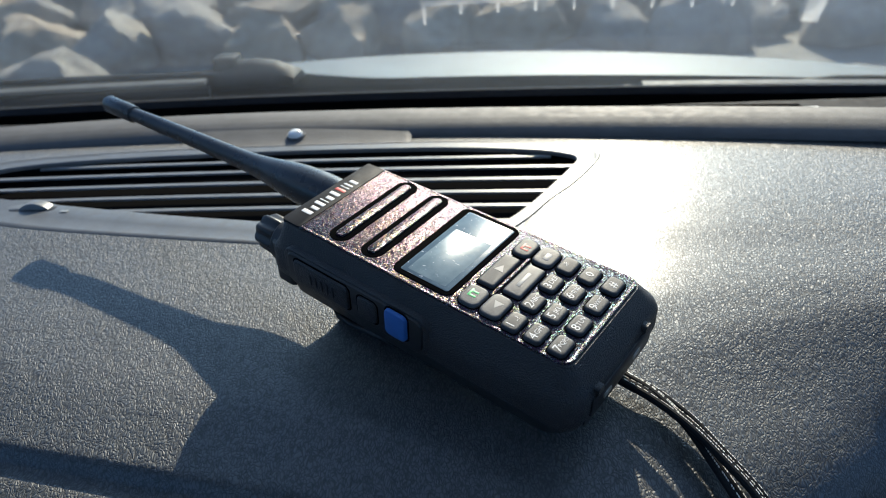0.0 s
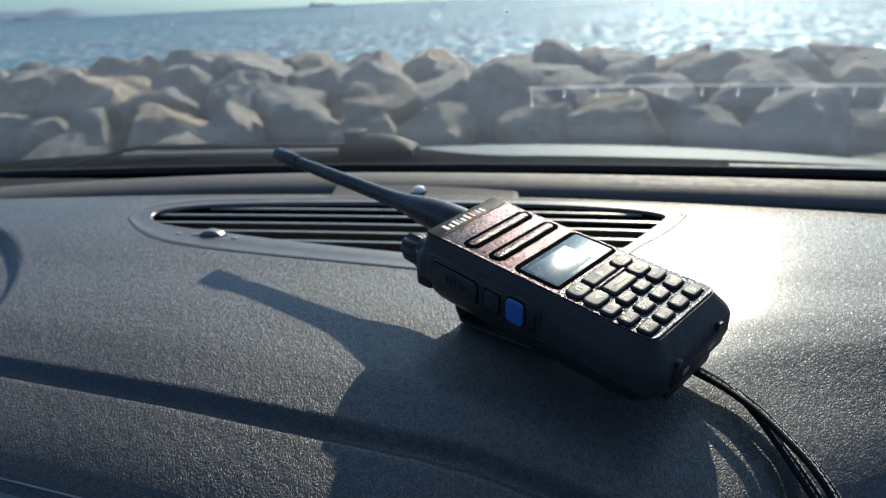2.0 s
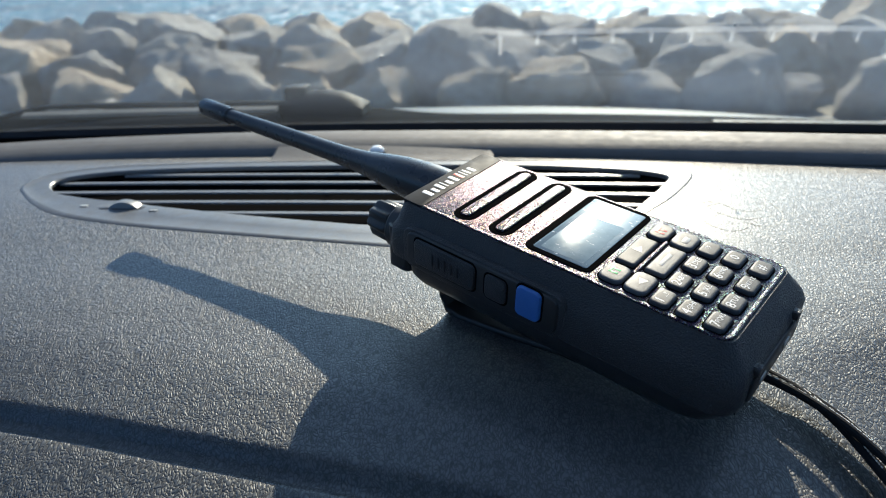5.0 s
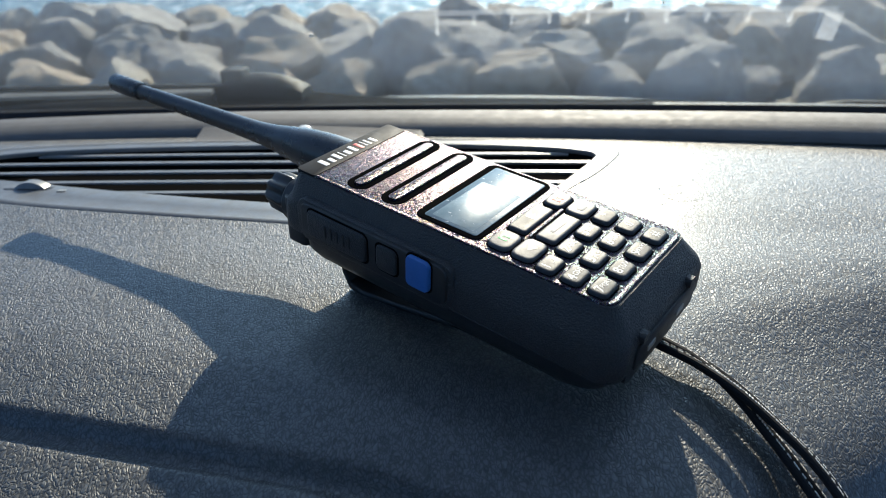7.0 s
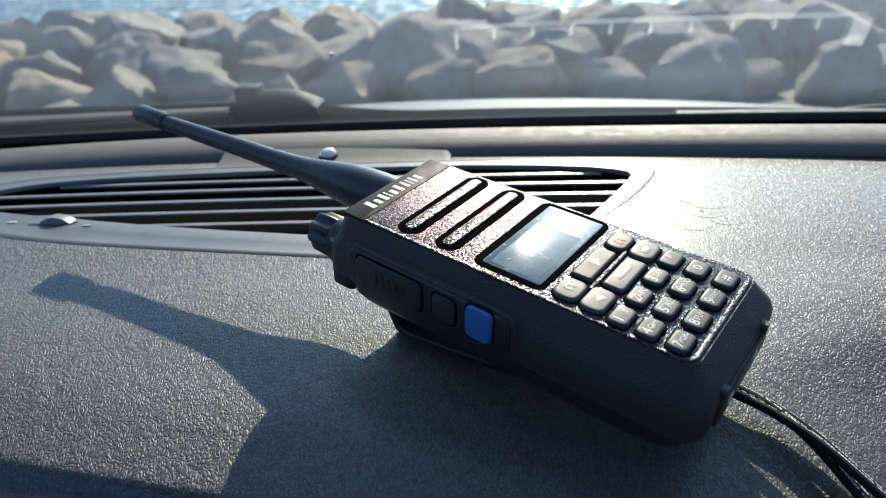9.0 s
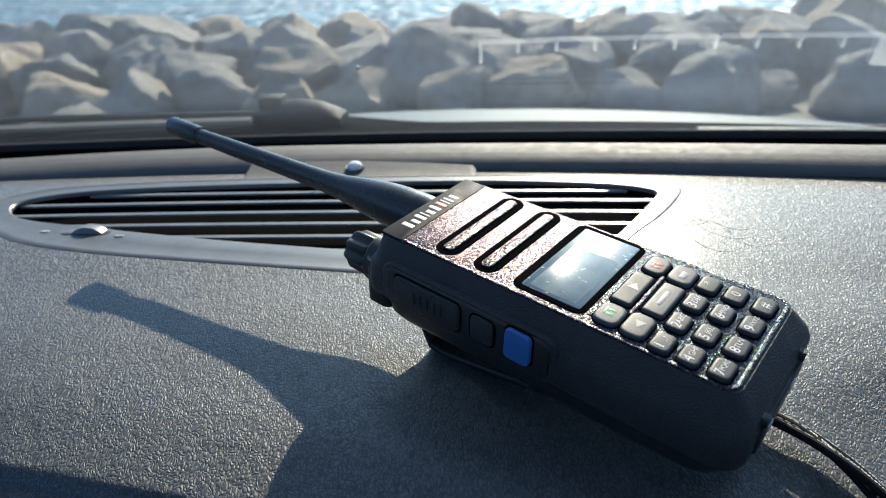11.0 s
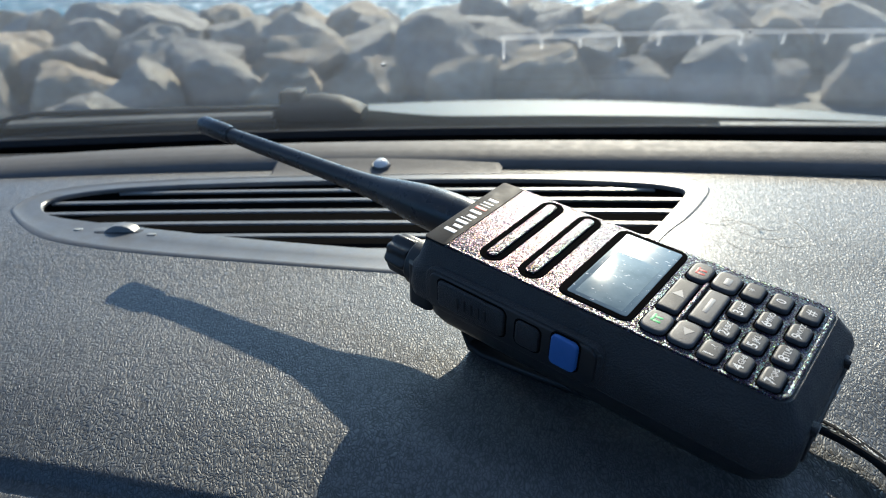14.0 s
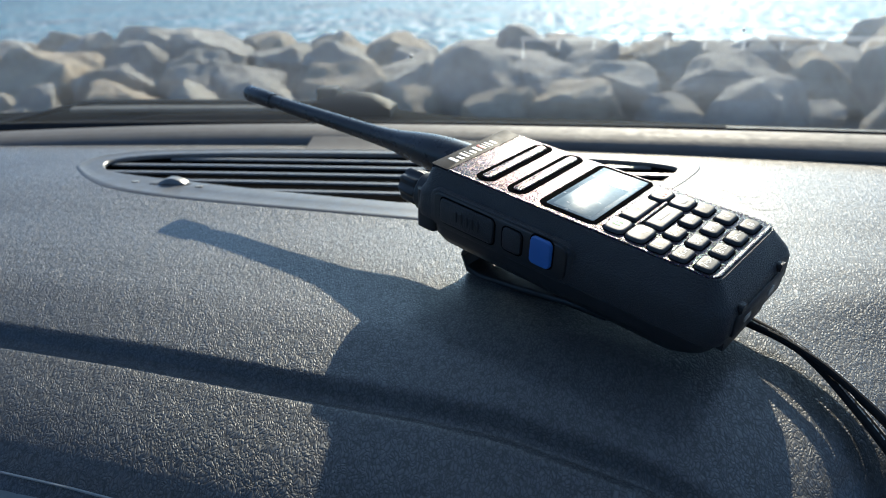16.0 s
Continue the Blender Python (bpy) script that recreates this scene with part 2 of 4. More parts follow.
# bonnet lacquer
M_PAINT = mat("bonnet_paint", (0.15, 0.16, 0.165), 0.5)
M_PAINT.node_tree.nodes["Principled BSDF"].inputs["Coat Weight"].default_value = 0.3
M_PAINT.node_tree.nodes["Principled BSDF"].inputs["Coat Roughness"].default_value = 0.08
plug(M_PAINT, ramp(M_PAINT, noise_tex(M_PAINT, coords(M_PAINT), 9.0, 4.0), [(0.35, (0.075, 0.08, 0.083)), (0.65, (0.1, 0.106, 0.108))]), "Base Color")


def rock_material(name, a, b, c):
    m = mat(name, b, 0.85)
    v = coords(m)
    base = noise_tex(m, v, 2.2, 6.0, 0.65)
    plug(m, ramp(m, base, [(0.25, a), (0.5, b), (0.75, c)]), "Base Color")
    n1 = bump(m, noise_tex(m, v, 4.0, 7.0, 0.75), 0.12)
    plug(m, bump(m, noise_tex(m, v, 40.0, 3.0), 0.01, after=n1), "Normal")
    return m


M_ROCK = [rock_material("rock_grey", (0.31, 0.285, 0.26), (0.48, 0.44, 0.395), (0.63, 0.57, 0.49)),
          rock_material("rock_ochre", (0.37, 0.285, 0.21), (0.58, 0.465, 0.35), (0.74, 0.61, 0.46)),
          rock_material("rock_pale", (0.35, 0.32, 0.285), (0.54, 0.49, 0.425), (0.7, 0.63, 0.53))]
# unseen ground, made pale to bounce sunlight onto the shaded rock faces
M_GROUND = rock_material("bounce_ground", (0.3, 0.29, 0.27), (0.37, 0.36, 0.33), (0.44, 0.42, 0.39))
# distance haze put into the hills as pale blue colour and weak emission
M_HILL = mat("far_hill_haze", (0.2, 0.3, 0.36), 1.0)
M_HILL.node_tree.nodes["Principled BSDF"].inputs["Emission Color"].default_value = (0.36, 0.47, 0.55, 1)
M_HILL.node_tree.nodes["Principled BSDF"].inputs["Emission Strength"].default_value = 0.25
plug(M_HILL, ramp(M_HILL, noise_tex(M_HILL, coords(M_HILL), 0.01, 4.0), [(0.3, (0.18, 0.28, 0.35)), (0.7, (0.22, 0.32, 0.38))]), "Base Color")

M_SEA = mat("sea_water", (0.02, 0.085, 0.12), 0.6, spec=0.0)
sn = M_SEA.node_tree
s1 = bump(M_SEA, noise_tex(M_SEA, coords(M_SEA, (1, 0.4, 1)), 0.4, 6.0, 0.7), 0.7)
s2 = bump(M_SEA, noise_tex(M_SEA, coords(M_SEA, (1, 0.5, 1)), 2.5, 5.0, 0.65), 0.25, after=s1)
plug(M_SEA, s2, "Normal")
plug(M_SEA, ramp(M_SEA, noise_tex(M_SEA, coords(M_SEA, (0.8, 0.4, 1)), 0.25, 7.0, 0.75), [(0.42, (0.0, 0.06, 0.12)), (0.58, (0.002, 0.14, 0.23))]), "Base Color")
gleam = node(M_SEA, "ShaderNodeBsdfGlossy", Roughness=0.52, Color=(0.82, 0.92, 1.0, 1.0))
sn.links.new(s2, gleam.inputs["Normal"])
wet = sn.nodes.new("ShaderNodeMixShader")
sn.links.new(ramp(M_SEA, noise_tex(M_SEA, coords(M_SEA, (1, 0.5, 1)), 1.6, 6.0, 0.75), [(0.42, grey(0.025)), (0.54, grey(0.13)), (0.66, grey(0.8))]), wet.inputs[0])
sn.links.new(sn.nodes["Principled BSDF"].outputs[0], wet.inputs[1])
sn.links.new(gleam.outputs[0], wet.inputs[2])
sn.links.new(wet.outputs[0], sn.nodes["Material Output"].inputs["Surface"])


# ---- mesh helpers ----
def link(name, bm, material, parent=None, label="", smooth=True, matrix=None):
    me = bpy.data.meshes.new(name)
    bmesh.ops.recalc_face_normals(bm, faces=bm.faces)
    bm.to_mesh(me)
    bm.free()
    if smooth:
        for p in me.polygons:
            p.use_smooth = True
        me.set_sharp_from_angle(angle=radians(35))
    me.materials.append(material)
    ob = new(name, me)
    if matrix is not None:
        ob.matrix_basis = matrix
    if parent is not None:
        ob.parent = parent
    if label:
        tagged(ob, label)
    return ob


def part(name, bm, material, parent, label="", smooth=True):
    return link(name, bm, material, parent, label, smooth)


def empty(name, matrix=None):
    ob = new(name)
    ob.empty_display_size = 0.02
    if matrix is not None:
        ob.matrix_basis = matrix
    return ob


def round_rect(x0, x1, y0, y1, r, n=5):
    pts = []
    for cx, cy, a in ((x1 - r, y1 - r, 0), (x0 + r, y1 - r, 90), (x0 + r, y0 + r, 180), (x1 - r, y0 + r, 270)):
        for i in range(n + 1):
            t = radians(a + 90 * i / n)
            pts.append((cx + r * math.cos(t), cy + r * math.sin(t)))
    return pts


def loft(rings, cap=True, bm=None):
    """Skin a stack of closed rings of equal count, each a list of 3D points."""
    bm = bm or bmesh.new()
    rows = [[bm.verts.new(p) for p in ring] for ring in rings]
    n = len(rows[0])
    for a, b in zip(rows, rows[1:]):
        for i in range(n):
            bm.faces.new((a[i], a[(i + 1) % n], b[(i + 1) % n], b[i]))
    if cap:
        bm.faces.new(rows[0][::-1])
        bm.faces.new(rows[-1])
    return bm


def slab(x0, x1, y0, y1, z0, z1, r, bev=0.0003, n=5, bm=None):
    """Rounded rectangular plate with a bevelled upper edge."""
    bev = min(bev, (z1 - z0) * 0.6)
    return loft([[(x, y, z0) for x, y in round_rect(x0, x1, y0, y1, r, n)],
                 [(x, y, z1 - bev) for x, y in round_rect(x0, x1, y0, y1, r, n)],
                 [(x, y, z1 - bev * 0.3) for x, y in round_rect(x0 + bev * 0.3, x1 - bev * 0.3, y0 + bev * 0.3, y1 - bev * 0.3, max(r - bev * 0.3, 1e-5), n)],
                 [(x, y, z1) for x, y in round_rect(x0 + bev, x1 - bev, y0 + bev, y1 - bev, max(r - bev, 1e-5), n)]], bm=bm)


def tube(points, radii, n=16, cap=True, flat=1.0, bm=None):
    """A tube along points with a radius at each; flat squeezes it upright."""
    pts = [Vector(p) for p in points]
    rings = []
    for i, p in enumerate(pts):
        d = (pts[min(i + 1, len(pts) - 1)] - pts[max(i - 1, 0)]).normalized()
        side = d.cross(Vector((0, 0, 1)))
        side = side.normalized() if side.length > 1e-4 else Vector((1, 0, 0))
        up = side.cross(d)
        rings.append([p + float(radii[i]) * (math.cos(2 * math.pi * k / n) * side + flat * math.sin(2 * math.pi * k / n) * up) for k in range(n)])
    return loft(rings, cap, bm)


def smooth_path(knots, steps=8):
    """Catmull-Rom through knots of any dimension."""
    k = [np.array(p, float) for p in knots]
    k = [2 * k[0] - k[1]] + k + [2 * k[-1] - k[-2]]
    out = []
    for i in range(1, len(k) - 2):
        for s in range(steps):
            t = s / steps
            out.append(0.5 * (2 * k[i] + (k[i + 1] - k[i - 1]) * t + (2 * k[i - 1] - 5 * k[i] + 4 * k[i + 1] - k[i + 2]) * t * t + (3 * k[i] - k[i - 1] - 3 * k[i + 1] + k[i + 2]) * t ** 3))
    out.append(k[-2])
    return out


def grid(xs, ys, f, keep=None):
    """A sheet of height f(x, y), or of points if f gives three numbers."""
    bm = bmesh.new()
    rows = []
    for y in ys:
        row = []
        for x in xs:
            p = f(x, y)
            row.append(bm.verts.new(p if isinstance(p, tuple) else (x, y, p)))
        rows.append(row)
    for j in range(len(ys) - 1):
        for i in range(len(xs) - 1):
            if keep is None or keep((xs[i] + xs[i + 1]) / 2, (ys[j] + ys[j + 1]) / 2):
                bm.faces.new((rows[j][i], rows[j][i + 1], rows[j + 1][i + 1], rows[j + 1][i]))
    return bm


def inside(x, y, poly):
    c = False
    for (x0, y0), (x1, y1) in zip(poly, poly[1:] + poly[:1]):
        if (y0 > y) != (y1 > y) and x < (x1 - x0) * (y - y0) / (y1 - y0) + x0:
            c = not c
    return c


def step(a, b, t):
    t = min(1.0, max(0.0, (t - a) / (b - a)))
    return t * t * (3 - 2 * t)


def span(a, b, n):
    return [a + (b - a) * i / (n - 1) for i in range(n)]


# ---- the dashboard ----
CENTRE = -0.06                       # the car's middle line
KNOT_Y = [0.06, 0.10, 0.13, 0.15, 0.17, 0.18, 0.19, 0.20, 0.21, 0.225, 0.245, 0.264, 0.30, 0.35, 0.40, 0.45, 0.52, 0.60]
KNOT_Z = [-0.2, -0.08, 0.0, 0.04, 0.069, 0.080, 0.089, 0.0955, 0.0995, 0.1038, 0.1090, 0.1132, 0.1165, 0.1190, 0.1235, 0.1260, 0.1262, 0.120]
TOP_Y = np.arange(0.08, 0.59, 0.002)
TOP_Z = np.mean([np.interp(TOP_Y + o, KNOT_Y, KNOT_Z) for o in np.linspace(-0.009, 0.009, 13)], axis=0)


def crease_y(x):
    """Plan line of the step that runs across the front of the pad."""
    return float(np.interp(x, [-0.8, -0.4, -0.2, -0.1, -0.03, 0.033, 0.072, 0.11, 0.16, 0.3, 0.8], [0.304, 0.283, 0.262, 0.247, 0.2335, 0.222, 0.209, 0.188, 0.14, 0.04, -0.2]))


def pad_z(x, y):
    shift = (max(crease_y(x), 0.226) - 0.2345 + 0.03 * step(0.08, 0.22, x) + 0.038 * step(0.075, 0.16, x) + 0.042 * step(0.14, 0.255, x)) * (1 - step(0.27, 0.38, y))
    z = float(np.interp(y - shift, TOP_Y, TOP_Z))
    d = y - crease_y(x)
    z -= (0.0030 * (1 - step(-0.0015, 0.003, d)) + 0.0016 * math.exp(-((d + 0.0025) / 0.0028) ** 2)) * (1 - step(0.06, 0.14, x))
    r = math.hypot(x + 0.425, y - 0.229)      # shallow round-edged tray
    z -= 0.006 * (1 - step(0.193, 0.201, r)) * step(0.006, 0.03, d)
    return z


VENT = [(-0.231, 0.442), (-0.214, 0.455), (-0.18, 0.4635), (-0.12, 0.469), (-0.06, 0.4715), (0.0, 0.4718), (0.045, 0.470), (0.09, 0.463), (0.108, 0.456), (0.1145, 0.449),
        (0.110, 0.437), (0.099, 0.416), (0.087, 0.395), (0.073, 0.378), (0.055, 0.370), (0.02, 0.3735), (-0.038, 0.3835), (-0.096, 0.393), (-0.16, 0.4065), (-0.206, 0.417), (-0.224, 0.427)]
RIM = [(-0.2455, 0.432), (-0.243, 0.452), (-0.222, 0.467), (-0.18, 0.475), (-0.12, 0.4795), (-0.06, 0.4815), (0.0, 0.4815), (0.055, 0.480), (0.1, 0.474), (0.122, 0.465), (0.1275, 0.452),
       (0.1205, 0.434), (0.1095, 0.415), (0.0975, 0.399), (0.083, 0.377), (0.063, 0.3595), (0.03, 0.3545), (-0.029, 0.3615), (-0.07, 0.367), (-0.12, 0.374), (-0.162, 0.381), (-0.197, 0.3905), (-0.219, 0.4035), (-0.237, 0.42)]


def closed_curve(poly, steps=4):
    k = [np.array(p, float) for p in poly]
    n, out = len(k), []
    for i in range(n):
        a, b, c, d = k[i - 1], k[i], k[(i + 1) % n], k[(i + 2) % n]
        for s in range(steps):
            t = s / steps
            out.append(tuple(0.5 * (2 * b + (c - a) * t + (2 * a - 5 * b + 4 * c - d) * t * t + (3 * b - a - 3 * c + d) * t ** 3)))
    return out


def resample(poly, n, centre):
    """n points of a closed outline at even angles round a centre."""
    out = []
    for i in range(n):
        a = 2 * math.pi * i / n
        best = None
        dx, dy = math.cos(a) * 1.0, math.sin(a) * 0.3
        for (x0, y0), (x1, y1) in zip(poly, poly[1:] + poly[:1]):
            ex, ey = x1 - x0, y1 - y0
            det = dx * -ey + ex * dy
            if abs(det) < 1e-12:
                continue
            qx, qy = x0 - centre[0], y0 - centre[1]
            s, t = (qx * -ey + ex * qy) / det, (dx * qy - dy * qx) / det
            if s > 0 and 0 <= t <= 1 and (best is None or s > best):
                best = s
        out.append((centre[0] + dx * best, centre[1] + dy * best))
    return out


VC = (-0.05, 0.43)
vent_in = resample(closed_curve(VENT, 3), 160, VC)
vent_out = resample(closed_curve(RIM, 3), 160, VC)

def roll_y(x):
    return 0.518 - 0.30 * (x + 0.075) ** 2


dashboard = tagged(empty("dashboard"), "dark grey grained soft-touch car dashboard top, dusty", "dashboard")
vent_mid = [(a[0] * 0.1 + b[0] * 0.9, a[1] * 0.1 + b[1] * 0.9) for a, b in zip(vent_in, vent_out)]
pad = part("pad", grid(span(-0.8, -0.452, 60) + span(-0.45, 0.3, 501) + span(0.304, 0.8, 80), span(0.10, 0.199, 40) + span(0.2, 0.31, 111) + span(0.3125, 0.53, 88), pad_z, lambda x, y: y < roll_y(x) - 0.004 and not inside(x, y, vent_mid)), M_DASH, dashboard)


def roll_section(x, s):
    """s from 0 at the front foot to 1 at the back: a soft bolster with an undercut front."""
    prof = [(0.0, -0.018, -0.006), (0.1, -0.0242, -0.0012), (0.2, -0.0234, 0.0016), (0.3, -0.0208, 0.0040), (0.4, -0.0168, 0.0061), (0.5, -0.0118, 0.0078), (0.62, -0.005, 0.0091), (0.78, 0.004, 0.0097), (0.9, 0.0085, 0.0045), (1.0, 0.009, -0.012)]
    a = [p[0] for p in prof]
    dy, dz = float(np.interp(s, a, [p[1] for p in prof])), float(np.interp(s, a, [p[2] for p in prof]))
    return (x, roll_y(x) + dy, 0.126 + dz - (0.05 if x < -0.075 else -0.02) * (x + 0.075) ** 2)


part("bolster", grid(span(-0.8, 0.8, 121), span(0, 1, 29), roll_section), M_ROLL, dashboard, "rounded grey bolster along the back edge")


def plinth(x, y):
    w = step(-0.126, -0.116, x) * (1 - step(0.019, 0.026, x))
    z = 0.1262 + 0.0078 * step(0.478, 0.514, y)
    return z * w + 0.112 * (1 - w)


part("sensor_plinth", grid(span(-0.128, 0.028, 79), span(0.477, 0.526, 25), plinth), M_ROLL, dashboard, "smooth grey plastic ramp")


def back_shelf(x, y):
    return 0.1125 - 0.42 * max(0, y - 0.59)


def slot_front(x):
    return 0.566 - 0.10 * (x + 0.06) ** 2 - 0.022 * max(0.0, x - 0.018)


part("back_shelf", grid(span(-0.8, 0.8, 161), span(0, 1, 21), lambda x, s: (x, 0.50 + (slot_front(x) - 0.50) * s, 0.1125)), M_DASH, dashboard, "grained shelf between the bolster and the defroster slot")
part("shelf_edge", grid(span(-0.8, 0.8, 161), span(0, 1, 41), lambda x, s: (x, slot_front(x) + 0.16 * s, back_shelf(x, slot_front(x) + 0.16 * s)),
                        lambda x, s: not (0.018 < x < 0.282 and s < 0.19)), M_SHELF, dashboard, "dull black strip at the foot of the windscreen")


def lower_section(x, s):
    y0 = 0.1882 + max(crease_y(x), 0.226) - 0.2345
    lip = 0.0012 * step(0.0, 0.012, s)
    return (x, y0 - 0.16 * s, 0.0836 + lip - 0.135 * s - 0.11 * s * s)


part("lower_panel", grid(span(-0.8, 0.8, 81), span(0, 1, 16), lower_section), M_LOWER, dashboard, "plain grey lower panel")
part("edge_bead", tube([(x, lower_section(x, 0.004)[1], lower_section(x, 0.004)[2] + 0.0004) for x in span(-0.78, 0.3, 80)], [0.0004] * 80, 8), M_BEAD, dashboard, "thin pale edge of the lower panel")

part("round_cap", loft([[(-0.172 + r * math.cos(a), 0.192 + 0.77 * r * math.sin(a), 0.0655 + 0.64 * r * math.sin(a) + h) for a in span(0, 2 * math.pi * 31 / 32, 32)] for r, h in ((0.0165, -0.003), (0.0165, 0.0006), (0.0155, 0.0012), (0.0145, 0.0006), (0.0135, 0.0002))]), M_LOWER, dashboard, "round grey cap in the lower panel")

M_SCUFF = mat("scuff_pale", (0.32, 0.32, 0.31), 0.6)
scuff_rng = random.Random(11)
for i in range(7):      # thin pale scratches in the skin beside the vent
    cx, cy, r, a0 = 0.142 + scuff_rng.uniform(-0.022, 0.022), 0.412 + scuff_rng.uniform(-0.018, 0.018), scuff_rng.uniform(0.006, 0.016), scuff_rng.uniform(0, 6.28)
    arc = [(cx + r * math.cos(a), cy + 1.5 * r * math.sin(a)) for a in span(a0, a0 + scuff_rng.uniform(1.2, 3.4), 18)]
    part("scratch", tube([(x, y, pad_z(x, y) + 0.00008) for x, y in arc], [0.00016] * 18, 5, flat=0.4), M_SCUFF, dashboard, "thin pale scratch")

# sun sensor on the ramp
sensor = tagged(empty("sun_sensor", pose(-0.0515, 0.4915, 0.1297, 15)), "small glossy white dome sensor on the dashboard ramp", "sensor")
part("dome", loft([[(r * math.cos(2 * math.pi * k / 24), r * math.sin(2 * math.pi * k / 24), z) for k in range(24)] for r, z in ((0.0046, -0.002), (0.0045, 0.0004), (0.004, 0.0015), (0.003, 0.0024), (0.0015, 0.0029), (0.0003, 0.003))]), M_SENSOR, sensor)
part("collar", loft([[(r * math.cos(2 * math.pi * k / 24), r * math.sin(2 * math.pi * k / 24), z) for k in range(24)] for r, z in ((0.0056, -0.003), (0.0056, 0.0002), (0.0053, 0.0005), (0.0045, 0.0003))]), M_BEZEL, sensor)

# centre air vent
air_vent = tagged(empty("air_vent"), "grey plastic wing-shaped air vent with thin slats let into the dashboard", "air vent")


def ring_at(w, dz):
    return [(a[0] * (1 - w) + b[0] * w, a[1] * (1 - w) + b[1] * w, pad_z(a[0] * (1 - w) + b[0] * w, a[1] * (1 - w) + b[1] * w) + dz) for a, b in zip(vent_in, vent_out)]


part("throat", loft([ring_at(0.03, -0.0022), ring_at(0.0, -0.0022), ring_at(0.0, -0.016)], cap=False), M_CAVITY, air_vent, "black inner wall of the vent")
part("bezel", loft([ring_at(0.0, -0.0021), ring_at(0.0, -0.0006), ring_at(0.06, 0.0002), ring_at(0.5, 0.0004), ring_at(0.84, 0.0003), ring_at(0.88, 0.0006), ring_at(0.94, 0.0006), ring_at(1.0, 0.0002), ring_at(1.03, -0.0003), ring_at(1.06, -0.003)], cap=False), M_BEZEL, air_vent)
part("duct", loft([ring_at(0.12, -0.010), ring_at(0.05, -0.045)], cap=True), M_CAVITY, air_vent, "black duct behind the slats")


def crossing(y):
    xs = []
    for (x0, y0), (x1, y1) in zip(vent_in, vent_in[1:] + vent_in[:1]):
        if (y0 > y) != (y1 > y):
            xs.append(x0 + (x1 - x0) * (y - y0) / (y1 - y0))
    return min(xs), max(xs)


for i in range(6):
    y = 0.4605 - 0.0152 * i
    a, b = crossing(y)
    bm = bmesh.new()
    rings = []
    for x in span(a - 0.003, b + 0.003, 40):
        yy = y + 0.0035 * (1 - ((x - CENTRE) / 0.18) ** 2) - 0.0015
        zz = pad_z(x, yy) - 0.0028
        rings.append([(x, yy - 0.0016, zz - 0.0004), (x, yy - 0.0013, zz + 0.0003), (x, yy + 0.0013, zz + 0.0006), (x, yy + 0.0016, zz + 0.0001), (x, yy + 0.0013, zz - 0.0009), (x, yy - 0.0012, zz - 0.001)])
    part("slat", loft(rings), M_SLAT, air_vent)
# thumb wheel in the bezel
wheel = part("thumb_wheel", loft([[(-0.1665 + r * math.cos(t), y, 0.1155 + r * math.sin(t)) for t in span(0, 2 * math.pi * 47 / 48, 48)] for y, r in ((0.3985, 0.0105), (0.399, 0.0115), (0.4045, 0.0115), (0.405, 0.0105))]), M_SLAT, air_vent, "small grey thumb wheel")
part("wheel_slot", slab(-0.181, -0.155, 0.3975, 0.406, 0.1225, 0.1238, 0.004, 0.0003), M_BLACK, air_vent)

for x, y in ((-0.1897, 0.402), (-0.1485, 0.3965)):
    z = pad_z(x, y) + 0.0005
    part("vent_mark", slab(x - 0.0022, x + 0.0022, y - 0.0012, y + 0.0012, z - 0.0004, z + 0.0002, 0.0008, 0.0001, 3), M_BEAD, air_vent, "small printed open-close mark")

# defroster slot below the windscreen, seen in the pane's reflection
defroster = tagged(empty("defroster_vent"), "long black defroster slot with a bright ribbed lip under the windscreen", "air vent")
xs = span(0.016, 0.284, 60)
part("lip", loft([[(x, slot_front(x) - 0.0030, 0.111), (x, slot_front(x) - 0.0030, 0.1136), (x, slot_front(x) + 0.0004, 0.1142), (x, slot_front(x) + 0.0004, 0.111)] for x in xs]), M_LIP, defroster)
for i in range(11):
    x = 0.018 + 0.0265 * i
    d = 0.016 if i == 0 else 0.021 if i == 10 else 0.0085
    w = 0.0012 if i < 10 else 0.006
    part("rib", slab(x - w, x + w, slot_front(x), slot_front(x) + d, 0.106, 0.1138, 0.0005, 0.0004, 2), M_LIP, defroster)
part("duct", grid(span(0.01, 0.29, 30), span(0, 1, 8), lambda x, s: (x, slot_front(x) - 0.004 + 0.04 * s, 0.1112 - 0.02 * math.sin(math.pi * s))), M_CAVITY, defroster)


# ---- windscreen, scuttle, bonnet ----
def base_y(x):
    return 0.655 - 0.16 * (x - CENTRE) ** 2


def pane_point(x, s, off):
    y = base_y(x) + 0.02 - 0.78 * s
    z = 0.105 + 0.68 * (base_y(x) - y)
    return (x * (1 - 0.12 * s), y + off * 0.562, z + off * 0.827)


windscreen = tagged(empty("windscreen"), "clear raked car windscreen with faint reflections and dried spots", "windscreen", kind="structure")
xs, ss = span(-0.76, 0.7, 49), span(0, 1, 25)
bm = grid(xs, ss, lambda x, s: pane_point(x, s, 0.0))
pane = part("pane", bm, M_GLASS, windscreen)
pane.visible_shadow = False


part("gasket", loft([[pane_point(x, 0.046, -0.001), pane_point(x, 0.044, -0.006), pane_point(x, -0.01, -0.006), pane_point(x, -0.01, 0.006), pane_point(x, 0.030, 0.006), pane_point(x, 0.032, -0.001)] for x in xs]), M_RUBBER, windscreen, "black rubber seal")

